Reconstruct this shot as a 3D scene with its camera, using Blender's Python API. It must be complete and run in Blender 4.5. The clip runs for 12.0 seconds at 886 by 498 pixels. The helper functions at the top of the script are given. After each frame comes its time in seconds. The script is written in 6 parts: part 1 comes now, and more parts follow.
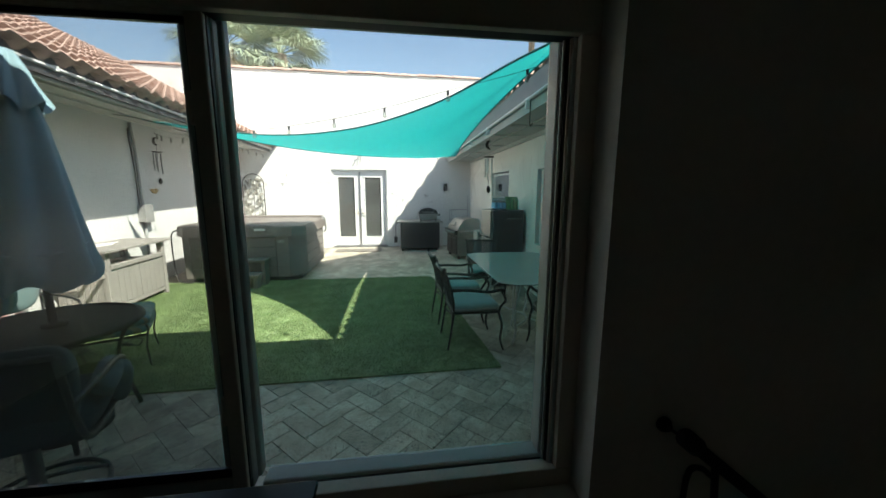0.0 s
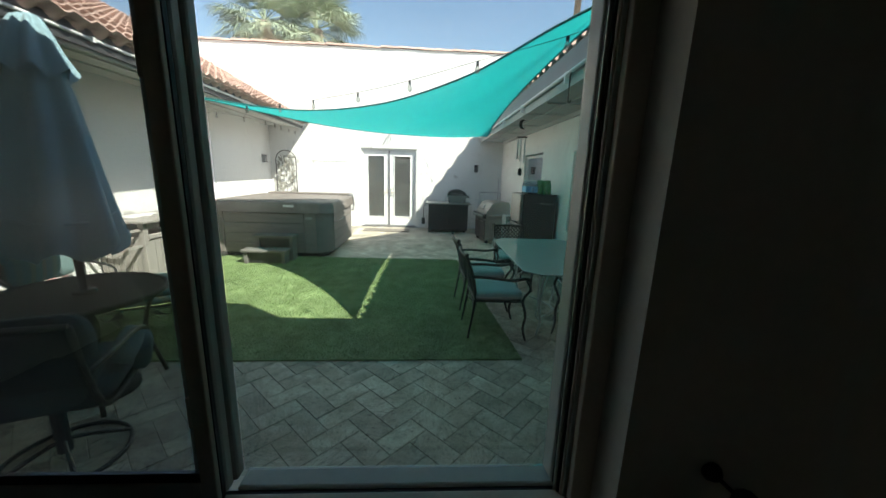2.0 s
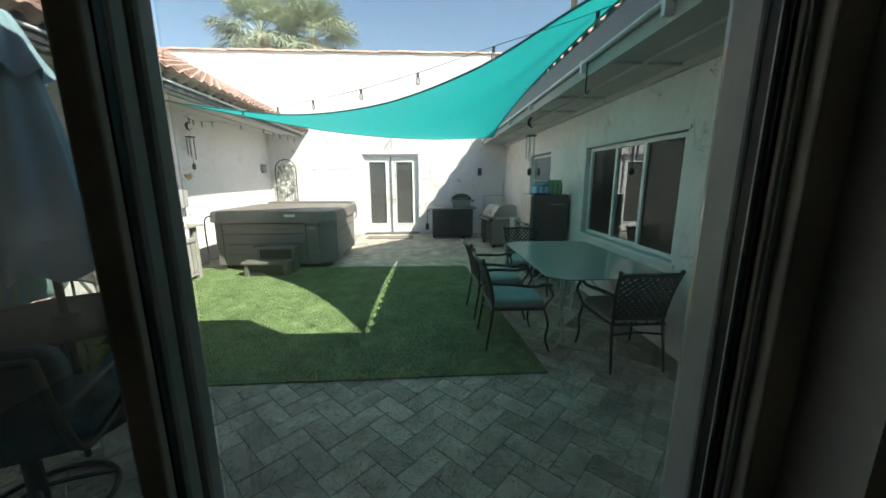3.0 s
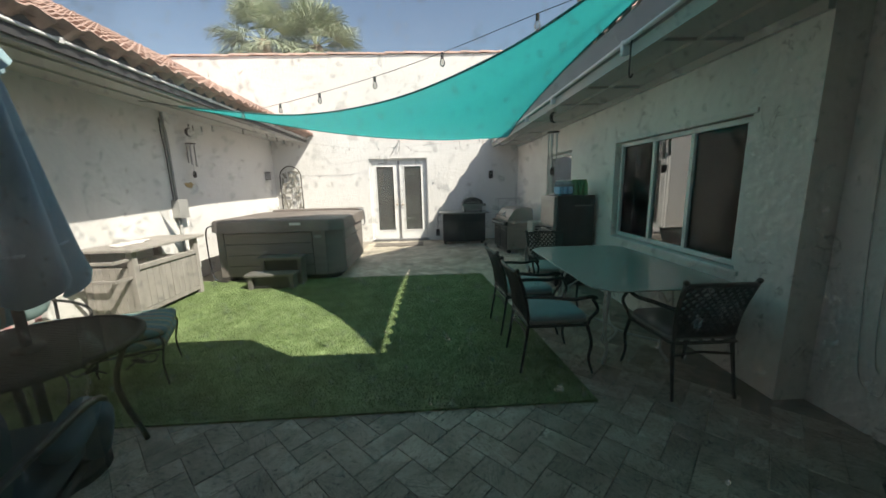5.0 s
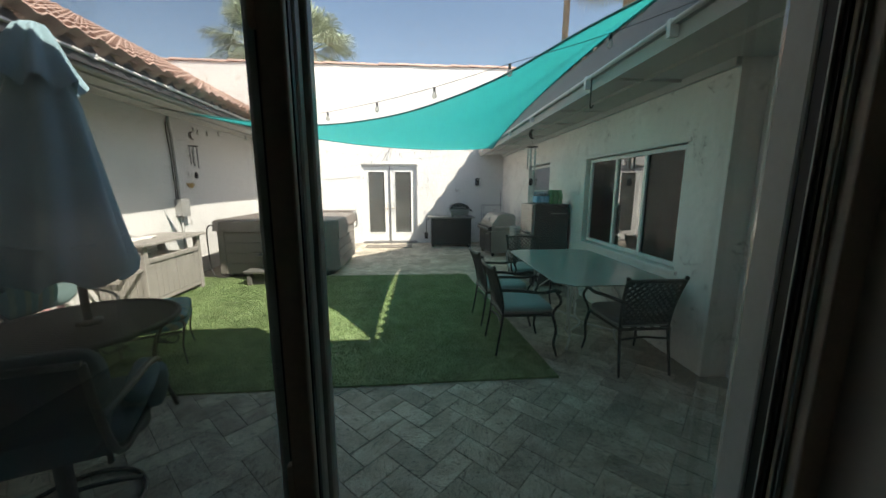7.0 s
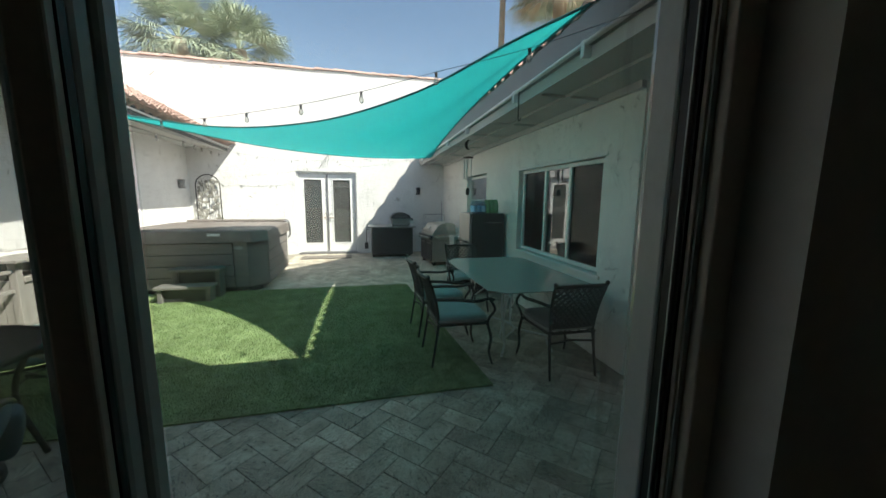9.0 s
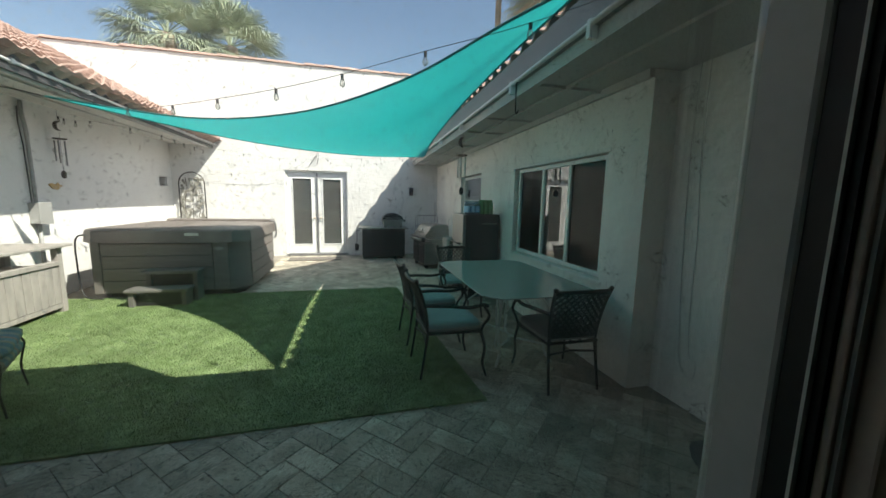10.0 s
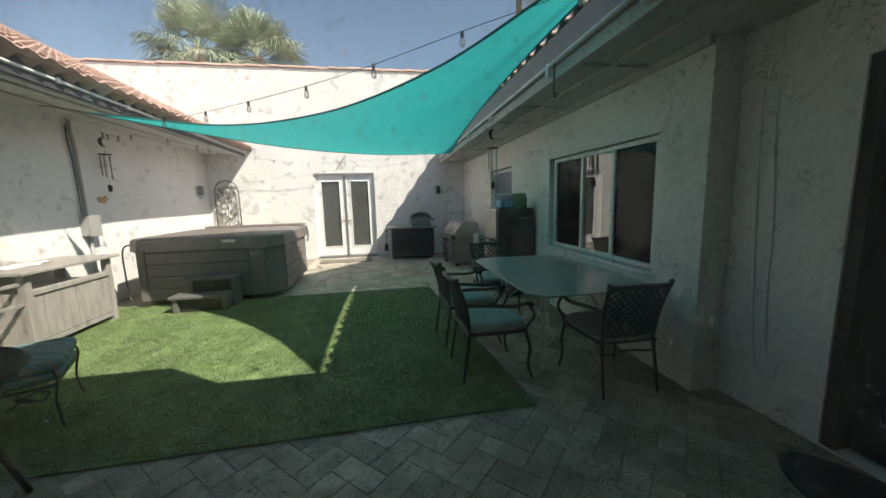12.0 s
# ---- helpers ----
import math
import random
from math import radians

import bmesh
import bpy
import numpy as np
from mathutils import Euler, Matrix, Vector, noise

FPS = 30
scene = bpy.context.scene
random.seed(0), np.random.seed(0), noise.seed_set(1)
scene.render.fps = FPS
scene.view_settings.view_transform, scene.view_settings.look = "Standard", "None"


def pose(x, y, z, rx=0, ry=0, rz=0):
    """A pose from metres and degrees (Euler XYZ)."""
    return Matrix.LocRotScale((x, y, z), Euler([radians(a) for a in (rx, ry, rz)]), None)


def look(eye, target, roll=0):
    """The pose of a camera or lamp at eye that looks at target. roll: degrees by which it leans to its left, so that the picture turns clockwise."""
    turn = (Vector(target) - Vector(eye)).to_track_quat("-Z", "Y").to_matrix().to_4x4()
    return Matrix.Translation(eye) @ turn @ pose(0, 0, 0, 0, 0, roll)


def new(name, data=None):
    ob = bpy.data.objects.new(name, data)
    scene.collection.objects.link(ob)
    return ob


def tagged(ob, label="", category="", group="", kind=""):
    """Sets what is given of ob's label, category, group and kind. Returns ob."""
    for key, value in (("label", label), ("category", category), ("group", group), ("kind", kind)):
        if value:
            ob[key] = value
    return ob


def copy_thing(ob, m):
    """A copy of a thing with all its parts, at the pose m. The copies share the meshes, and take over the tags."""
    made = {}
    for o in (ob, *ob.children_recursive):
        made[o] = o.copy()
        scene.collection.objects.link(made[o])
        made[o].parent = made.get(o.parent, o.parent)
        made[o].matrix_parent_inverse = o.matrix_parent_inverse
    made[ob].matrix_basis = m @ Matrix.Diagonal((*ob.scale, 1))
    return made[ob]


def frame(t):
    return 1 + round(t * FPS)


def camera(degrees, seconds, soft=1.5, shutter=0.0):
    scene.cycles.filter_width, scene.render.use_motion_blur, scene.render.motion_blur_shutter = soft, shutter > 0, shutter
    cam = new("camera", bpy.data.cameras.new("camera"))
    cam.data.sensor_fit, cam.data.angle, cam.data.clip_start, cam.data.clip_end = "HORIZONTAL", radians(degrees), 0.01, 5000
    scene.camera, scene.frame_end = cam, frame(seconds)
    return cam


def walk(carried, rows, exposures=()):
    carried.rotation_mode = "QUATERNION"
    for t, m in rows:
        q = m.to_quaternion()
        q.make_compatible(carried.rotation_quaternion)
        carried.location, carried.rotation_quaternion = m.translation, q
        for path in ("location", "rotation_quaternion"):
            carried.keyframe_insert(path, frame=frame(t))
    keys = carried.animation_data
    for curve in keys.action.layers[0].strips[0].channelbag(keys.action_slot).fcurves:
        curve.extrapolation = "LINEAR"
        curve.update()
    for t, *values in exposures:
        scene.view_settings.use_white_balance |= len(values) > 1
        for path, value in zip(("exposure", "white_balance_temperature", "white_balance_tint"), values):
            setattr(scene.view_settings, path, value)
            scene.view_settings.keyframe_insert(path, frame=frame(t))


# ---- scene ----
cam = camera(103.32, 12.0, 1.5)
PATH = [
    (0, (0.5121, 0.1315, 1.5444), (0.7816, 2.0865, 1.2198), 0.19),
    (0.5, (0.5216, 0.1215, 1.5640), (0.7829, 2.0675, 1.1834), -0.04),
    (1, (0.5357, 0.1405, 1.5621), (0.7442, 2.0854, 1.1451), 0.19),
    (1.5, (0.5599, 0.1786, 1.5526), (0.6890, 2.1260, 1.1157), 0.83),
    (2, (0.5823, 0.2674, 1.5381), (0.6866, 2.2184, 1.1104), 1.80),
    (2.5, (0.5618, 0.3756, 1.5214), (0.6556, 2.3294, 1.1047), 1.86),
    (3, (0.4916, 0.4971, 1.4898), (0.5870, 2.4554, 1.0948), -0.15),
    (5, (0.3519, 0.8713, 1.4477), (0.4186, 2.8366, 1.0832), -1.45),
    (5.5, (0.3197, 0.8622, 1.4414), (0.4128, 2.8273, 1.0810), -1.40),
    (6, (0.3018, 0.7305, 1.4679), (0.4060, 2.6944, 1.1042), -0.72),
    (6.5, (0.3093, 0.4805, 1.4886), (0.4137, 2.4458, 1.1328), -0.35),
    (8.5, (0.3989, 0.3939, 1.4888), (0.7905, 2.3325, 1.1917), 0.67),
    (9, (0.4349, 0.4817, 1.4786), (0.8815, 2.4099, 1.1913), 0.57),
    (9.5, (0.4670, 0.5802, 1.4560), (0.9137, 2.5090, 1.1734), 0.66),
    (10, (0.5197, 0.7068, 1.4349), (0.9984, 2.6297, 1.1637), 1.13),
    (10.5, (0.5624, 0.8708, 1.4261), (1.0522, 2.7899, 1.1486), 0.97),
    (11, (0.5391, 0.8684, 1.4126), (1.0514, 2.7825, 1.1403), -0.74),
    (11.5, (0.4870, 0.8641, 1.3988), (0.9821, 2.7821, 1.1229), -1.84),
    (12, (0.4518, 0.8617, 1.4078), (0.7869, 2.8133, 1.1267), -1.58),
]
EXPOSURES = [(0, 1.62, 7000, 10), (2.5, 1.57, 6950, 9), (5, 1.08, 7400, 18), (6.5, 1.42, 7400, 18), (9, 1.36, 7000, 12), (12, 1.07, 7400, 18)]
walk(cam, [(t, look(eye, target, roll)) for t, eye, target, roll in PATH], EXPOSURES)

# ---- sky and sun ----
SUN = Vector((0.7146, -0.5434, 1.0)).normalized()
world = bpy.data.worlds.new("world")
scene.world = world
world.use_nodes = True
wn = world.node_tree
sky = wn.nodes.new("ShaderNodeTexSky")
sky.sky_type = "NISHITA"
sky.sun_disc = False
sky.sun_elevation = math.asin(SUN.z)
sky.sun_rotation = math.atan2(SUN.x, SUN.y)
sky.air_density = 1.0
sky.dust_density = 0.6
wn.links.new(sky.outputs[0], wn.nodes["Background"].inputs[0])
wn.nodes["Background"].inputs[1].default_value = 0.085
sun_data = bpy.data.lights.new("sun", "SUN")
sun_data.energy = 4.25
sun_data.angle = radians(0.55)
sun_data.color = (1.0, 0.975, 0.945)
sun = new("sun", sun_data)
sun.matrix_world = look((6, -4, 12), Vector((6, -4, 12)) - SUN)


# ---- materials ----
def mat(name, col, rough=0.6, metal=0.0, var=0.12, scale=6.0, fine=70.0, bump=0.15, depth=0.004, rnd=0.0,
        col2=None, mix=(0.55, 0.7), mixscale=3.0, streak=None, spec=0.5, sheen=0.0):
    """Base colour with coarse and fine variation, an optional second colour in patches, and fine relief."""
    m = bpy.data.materials.new(name)
    m.use_nodes = True
    nt = m.node_tree
    N, L = nt.nodes, nt.links
    b = N["Principled BSDF"]
    b.inputs["Roughness"].default_value = rough
    b.inputs["Metallic"].default_value = metal
    b.inputs["Specular IOR Level"].default_value = spec
    if sheen:
        b.inputs["Sheen Weight"].default_value = sheen
    geo = N.new("ShaderNodeNewGeometry")
    pos = geo.outputs["Position"]
    if streak:
        mp = N.new("ShaderNodeMapping")
        mp.inputs["Scale"].default_value = streak
        L.new(pos, mp.inputs["Vector"])
        pos = mp.outputs[0]
    n1 = N.new("ShaderNodeTexNoise")
    n1.inputs["Scale"].default_value = scale
    n1.inputs["Detail"].default_value = 5
    L.new(pos, n1.inputs["Vector"])
    n2 = N.new("ShaderNodeTexNoise")
    n2.inputs["Scale"].default_value = fine
    n2.inputs["Detail"].default_value = 4
    L.new(pos, n2.inputs["Vector"])
    r1 = N.new("ShaderNodeMapRange")
    r1.inputs["From Min"].default_value, r1.inputs["From Max"].default_value = 0.3, 0.7
    r1.inputs["To Min"].default_value, r1.inputs["To Max"].default_value = 1 - var, 1 + var
    L.new(n1.outputs[0], r1.inputs["Value"])
    r2 = N.new("ShaderNodeMapRange")
    r2.inputs["From Min"].default_value, r2.inputs["From Max"].default_value = 0.3, 0.7
    r2.inputs["To Min"].default_value, r2.inputs["To Max"].default_value = 1 - var * 0.6, 1 + var * 0.6
    L.new(n2.outputs[0], r2.inputs["Value"])
    mul = N.new("ShaderNodeMath")
    mul.operation = "MULTIPLY"
    L.new(r1.outputs[0], mul.inputs[0])
    L.new(r2.outputs[0], mul.inputs[1])
    fac = mul.outputs[0]
    if rnd:
        oi = N.new("ShaderNodeObjectInfo")
        r3 = N.new("ShaderNodeMapRange")
        r3.inputs["To Min"].default_value, r3.inputs["To Max"].default_value = 1 - rnd, 1 + rnd
        L.new(oi.outputs["Random"], r3.inputs["Value"])
        m3 = N.new("ShaderNodeMath")
        m3.operation = "MULTIPLY"
        L.new(fac, m3.inputs[0])
        L.new(r3.outputs[0], m3.inputs[1])
        fac = m3.outputs[0]
    src = None
    if col2:
        n3 = N.new("ShaderNodeTexNoise")
        n3.inputs["Scale"].default_value = mixscale
        n3.inputs["Detail"].default_value = 8
        n3.inputs["Roughness"].default_value = 0.65
        n3.inputs["Distortion"].default_value = 0.8
        L.new(pos, n3.inputs["Vector"])
        rr = N.new("ShaderNodeMapRange")
        rr.inputs["From Min"].default_value, rr.inputs["From Max"].default_value = mix
        L.new(n3.outputs[0], rr.inputs["Value"])
        mx = N.new("ShaderNodeMix")
        mx.data_type = "RGBA"
        L.new(rr.outputs[0], mx.inputs["Factor"])
        mx.inputs["A"].default_value = (*col, 1)
        mx.inputs["B"].default_value = (*col2, 1)
        src = mx.outputs["Result"]
    vm = N.new("ShaderNodeVectorMath")
    vm.operation = "SCALE"
    if src:
        L.new(src, vm.inputs[0])
    else:
        vm.inputs[0].default_value = col
    L.new(fac, vm.inputs["Scale"])
    L.new(vm.outputs[0], b.inputs["Base Color"])
    if bump:
        bp = N.new("ShaderNodeBump")
        bp.inputs["Strength"].default_value = bump
        bp.inputs["Distance"].default_value = depth
        L.new(n2.outputs[0], bp.inputs["Height"])
        L.new(bp.outputs[0], b.inputs["Normal"])
    return m


STUCCO = mat("white_stucco", (0.74, 0.73, 0.715), 0.9, var=0.05, scale=1.6, fine=15, bump=0.55, depth=0.022,
             col2=(0.42, 0.40, 0.37), mix=(0.64, 0.685), mixscale=5.5, spec=0.2)

def scratched(m, limit, gate, colour):
    """Add sparse, thin, wandering gouges to a plaster material."""
    N, L = m.node_tree.nodes, m.node_tree.links
    b = next(n for n in N if n.type == "BSDF_PRINCIPLED")
    was = b.inputs["Base Color"].links[0].from_socket
    geo = N.new("ShaderNodeNewGeometry")
    line = N.new("ShaderNodeTexNoise")
    line.inputs["Scale"].default_value, line.inputs["Detail"].default_value = 8.0, 5
    line.inputs["Roughness"].default_value, line.inputs["Distortion"].default_value = 0.62, 1.2
    spot = N.new("ShaderNodeTexNoise")
    spot.inputs["Scale"].default_value, spot.inputs["Detail"].default_value = 4.2, 4
    L.new(geo.outputs["Position"], line.inputs["Vector"])
    L.new(geo.outputs["Position"], spot.inputs["Vector"])
    sub = N.new("ShaderNodeMath")
    sub.operation = "SUBTRACT"
    sub.inputs[1].default_value = 0.5
    L.new(line.outputs[0], sub.inputs[0])
    ab = N.new("ShaderNodeMath")
    ab.operation = "ABSOLUTE"
    L.new(sub.outputs[0], ab.inputs[0])
    thin = N.new("ShaderNodeMapRange")
    thin.inputs["From Min"].default_value, thin.inputs["From Max"].default_value = limit, limit * 0.4
    L.new(ab.outputs[0], thin.inputs["Value"])
    some = N.new("ShaderNodeMapRange")
    some.inputs["From Min"].default_value, some.inputs["From Max"].default_value = gate, gate + 0.03
    L.new(spot.outputs[0], some.inputs["Value"])
    both = N.new("ShaderNodeMath")
    both.operation = "MULTIPLY"
    L.new(thin.outputs[0], both.inputs[0])
    L.new(some.outputs[0], both.inputs[1])
    mx = N.new("ShaderNodeMix")
    mx.data_type = "RGBA"
    L.new(both.outputs[0], mx.inputs["Factor"])
    L.new(was, mx.inputs["A"])
    mx.inputs["B"].default_value = (*colour, 1)
    L.new(mx.outputs["Result"], b.inputs["Base Color"])
    return m


OLDSTUCCO = scratched(mat("scratched_white_stucco", (0.80, 0.785, 0.75), 0.9, var=0.07, scale=1.6, fine=14, bump=0.5, depth=0.02, spec=0.2),
                      0.020, 0.575, (0.33, 0.31, 0.285))
ROOMPAINT = mat("room_paint", (0.74, 0.685, 0.62), 0.85, var=0.05, scale=2, fine=40, bump=0.25, depth=0.003, spec=0.2)
# colour of the unseen floor, set pale to bounce light into the room
BOUNCEFLOOR = mat("pale_bounce_floor", (0.42, 0.38, 0.33), 0.5, var=0.2, scale=3, fine=30)
FRAMEPALE = mat("pale_window_frame", (0.55, 0.57, 0.54), 0.4, var=0.05, scale=3, fine=60, bump=0.03)
# dark grey paint, taken darker still for the shade below the tile edge
FASCIADARK = mat("shaded_dark_grey_fascia", (0.055, 0.056, 0.06), 0.7, var=0.1, scale=4, fine=60)
VINYL = mat("white_vinyl", (0.74, 0.74, 0.72), 0.4, var=0.03, scale=3, fine=60, bump=0.03)
BRONZE = mat("grey_brown_window_frame", (0.58, 0.49, 0.40), 0.45, var=0.08, fine=120, bump=0.05)
GASKET = mat("black_gasket", (0.012, 0.012, 0.013), 0.5, var=0.1, bump=0.05)
DARKBOX = mat("dark_lacquer", (0.05, 0.05, 0.055), 0.35, var=0.1, bump=0.05)
BLACKIRON = mat("black_iron", (0.018, 0.018, 0.018), 0.45, metal=0.2, var=0.2, bump=0.1)


def travertine_material():
    """Pale mottled stone; every tile is cut from another place, with bent dark veins and small pits."""
    m = bpy.data.materials.new("travertine")
    m.use_nodes = True
    N, L = m.node_tree.nodes, m.node_tree.links
    b = N["Principled BSDF"]
    b.inputs["Roughness"].default_value = 0.55
    b.inputs["Specular IOR Level"].default_value = 0.25
    geo, info = N.new("ShaderNodeNewGeometry"), N.new("ShaderNodeObjectInfo")

    def calc(kind, a, c):
        n = N.new("ShaderNodeMath")
        n.operation = kind
        for k, v in enumerate((a, c)):
            if isinstance(v, (int, float)):
                n.inputs[k].default_value = v
            else:
                L.new(v, n.inputs[k])
        return n.outputs[0]

    def noise_tex(vec, scale, detail, rough=0.6, bend=0.0):
        n = N.new("ShaderNodeTexNoise")
        n.inputs["Scale"].default_value, n.inputs["Detail"].default_value = scale, detail
        n.inputs["Roughness"].default_value, n.inputs["Distortion"].default_value = rough, bend
        L.new(vec, n.inputs["Vector"])
        return n.outputs[0]

    def ramp(v, lo, hi, a, c):
        n = N.new("ShaderNodeMapRange")
        n.inputs["From Min"].default_value, n.inputs["From Max"].default_value = lo, hi
        n.inputs["To Min"].default_value, n.inputs["To Max"].default_value = a, c
        L.new(v, n.inputs["Value"])
        return n.outputs[0]

    own = calc("FRACT", calc("ADD", info.outputs["Random"], geo.outputs["Random Per Island"]), 0.0)
    shift = N.new("ShaderNodeCombineXYZ")
    L.new(calc("MULTIPLY", own, 37.0), shift.inputs[0])
    L.new(calc("MULTIPLY", own, 91.0), shift.inputs[1])
    add = N.new("ShaderNodeVectorMath")
    add.operation = "ADD"
    L.new(geo.outputs["Position"], add.inputs[0])
    L.new(shift.outputs[0], add.inputs[1])
    turn = N.new("ShaderNodeVectorRotate")
    turn.rotation_type = "Z_AXIS"
    L.new(add.outputs[0], turn.inputs["Vector"])
    L.new(calc("MULTIPLY", own, 50.0), turn.inputs["Angle"])
    vec = turn.outputs[0]
    cloud = noise_tex(vec, 4.5, 6)
    grain = noise_tex(vec, 55, 4)
    stretch = N.new("ShaderNodeMapping")
    stretch.inputs["Scale"].default_value = (1.0, 3.2, 1.0)
    L.new(vec, stretch.inputs["Vector"])
    bands = noise_tex(stretch.outputs[0], 6.0, 5, 0.55, 1.6)
    lines = ramp(calc("ABSOLUTE", calc("SINE", calc("MULTIPLY", bands, 34.0), 0.0), 0.0), 0.0, 0.6, 1.0, 0.0)
    where = ramp(noise_tex(vec, 5.0, 3), 0.44, 0.56, 0.0, 1.0)
    veins = calc("MULTIPLY", lines, where)
    pits = ramp(noise_tex(stretch.outputs[0], 20, 4, 0.7), 0.56, 0.63, 0.0, 0.95)
    dark = calc("MAXIMUM", veins, pits)
    mx = N.new("ShaderNodeMix")
    mx.data_type = "RGBA"
    L.new(ramp(cloud, 0.35, 0.65, 0.0, 1.0), mx.inputs["Factor"])
    mx.inputs["A"].default_value = (0.38, 0.335, 0.265, 1)
    mx.inputs["B"].default_value = (0.64, 0.575, 0.47, 1)
    m2 = N.new("ShaderNodeMix")
    m2.data_type = "RGBA"
    L.new(dark, m2.inputs["Factor"])
    L.new(mx.outputs["Result"], m2.inputs["A"])
    m2.inputs["B"].default_value = (0.10, 0.085, 0.068, 1)
    vm = N.new("ShaderNodeVectorMath")
    vm.operation = "SCALE"
    L.new(m2.outputs["Result"], vm.inputs[0])
    L.new(calc("MULTIPLY", ramp(own, 0.0, 1.0, 0.70, 1.18), ramp(grain, 0.3, 0.7, 0.88, 1.12)), vm.inputs["Scale"])
    L.new(vm.outputs[0], b.inputs["Base Color"])
    bp = N.new("ShaderNodeBump")
    bp.inputs["Strength"].default_value, bp.inputs["Distance"].default_value = 0.4, 0.004
    L.new(calc("SUBTRACT", grain, pits), bp.inputs["Height"])
    L.new(bp.outputs[0], b.inputs["Normal"])
    return m


STONE = travertine_material()
GROUT = mat("sandy_grout", (0.27, 0.245, 0.205), 0.95, var=0.2, scale=9, fine=120)
DIRT = mat("desert_ground", (0.30, 0.25, 0.19), 0.95, var=0.2, scale=0.5, fine=8)
TERRA = mat("terracotta", (0.44, 0.305, 0.258), 0.85, var=0.16, scale=5, fine=50, bump=0.3, rnd=0.11,
            col2=(0.49, 0.335, 0.285), mix=(0.52, 0.7), mixscale=2.5, spec=0.25)
FASCIA = mat("grey_fascia_paint", (0.25, 0.255, 0.26), 0.7, var=0.08, scale=4, fine=60, streak=(4, 0.6, 4))
SOFFIT = mat("soffit_paint", (0.50, 0.495, 0.475), 0.75, var=0.06, scale=2, fine=40)
WHITEPIPE = mat("white_pipe", (0.78, 0.78, 0.77), 0.35, var=0.04)
DOORWHITE = mat("white_door_paint", (0.80, 0.80, 0.79), 0.45, var=0.03, fine=80, bump=0.05)
GREYMETAL = mat("grey_metal", (0.30, 0.30, 0.31), 0.45, metal=0.7, var=0.1)
STEEL = mat("stainless_steel", (0.36, 0.355, 0.34), 0.4, metal=0.95, var=0.08, scale=3, fine=90, bump=0.05, streak=(1, 1, 6))
DARKSTEEL = mat("dark_enamel", (0.035, 0.035, 0.037), 0.4, metal=0.3, var=0.15)
TUBSIDE = mat("grey_brown_spa_panel", (0.19, 0.17, 0.155), 0.6, var=0.12, scale=4, fine=40, bump=0.2, streak=(0.7, 0.7, 7))
TUBCOVER = mat("brown_spa_cover", (0.175, 0.15, 0.135), 0.55, var=0.12, scale=3, fine=160, bump=0.2,
               col2=(0.23, 0.20, 0.18), mix=(0.5, 0.7), mixscale=3)
STEPPLASTIC = mat("grey_step_plastic", (0.13, 0.125, 0.115), 0.6, var=0.1, fine=90)
WEATHERED = mat("weathered_grey_wood", (0.33, 0.305, 0.28), 0.75, var=0.16, scale=5, fine=35, bump=0.3, streak=(3, 3, 0.6))
TURF = mat("artificial_turf", (0.122, 0.182, 0.070), 0.7, var=0.22, scale=2.2, fine=60, bump=0.4, depth=0.02,
           col2=(0.225, 0.30, 0.14), mix=(0.4, 0.65), mixscale=9.0, spec=0.25)
IRONDARK = mat("dark_bronze_cast_metal", (0.035, 0.032, 0.028), 0.5, metal=0.35, var=0.2, bump=0.15)
TEALCUSHION = mat("teal_cushion_cloth", (0.22, 0.34, 0.34), 0.9, var=0.07, scale=5, fine=260, bump=0.3, sheen=0.3)
GREYCUSHION = mat("grey_cushion_edge", (0.27, 0.26, 0.25), 0.9, var=0.08, fine=260, bump=0.3)
BLUECLOTH = mat("blue_outdoor_cloth", (0.022, 0.05, 0.066), 0.9, var=0.1, scale=4, fine=240, bump=0.3)
NAVYMESH = mat("dark_navy_sling", (0.022, 0.032, 0.045), 0.85, var=0.15, fine=300, bump=0.4)
UMBRELLA = mat("faded_teal_canvas", (0.25, 0.40, 0.46), 0.9, var=0.07, scale=3, fine=240, bump=0.25,
               col2=(0.36, 0.51, 0.55), mix=(0.5, 0.75), mixscale=2.5, sheen=0.2)
DARKBROWN = mat("dark_brown_metal", (0.032, 0.025, 0.021), 0.6, var=0.2, spec=0.25)
WHITEIRON = mat("white_painted_iron", (0.62, 0.61, 0.57), 0.5, var=0.1, fine=80)
BARK = mat("palm_bark", (0.30, 0.23, 0.17), 0.9, var=0.25, scale=4, fine=20, bump=0.6, depth=0.03)
FROND = mat("palm_frond", (0.29, 0.34, 0.235), 0.85, var=0.3, scale=1.2, fine=9, bump=0.1,
            col2=(0.47, 0.47, 0.34), mix=(0.52, 0.68), mixscale=1.6)
DRYFROND = mat("dry_palm_skirt", (0.33, 0.25, 0.16), 0.9, var=0.25, scale=2, fine=12)
CABLE = mat("black_cable", (0.02, 0.02, 0.02), 0.5, var=0.1, bump=0)
BROWNDOOR = mat("dark_brown_door_paint", (0.013, 0.011, 0.010), 0.6, var=0.15, scale=4, fine=60, bump=0.1, spec=0.15)
ALU = mat("wind_chime_aluminium", (0.55, 0.58, 0.58), 0.4, metal=0.2, var=0.05)
GREYPAINT = mat("grey_box_paint", (0.31, 0.31, 0.30), 0.55, var=0.07)
WATERBLUE = mat("blue_bottle_wrap", (0.16, 0.45, 0.70), 0.25, var=0.15, scale=30)
GREENBOTTLE = mat("green_bottle", (0.07, 0.26, 0.10), 0.2, var=0.15, scale=30)
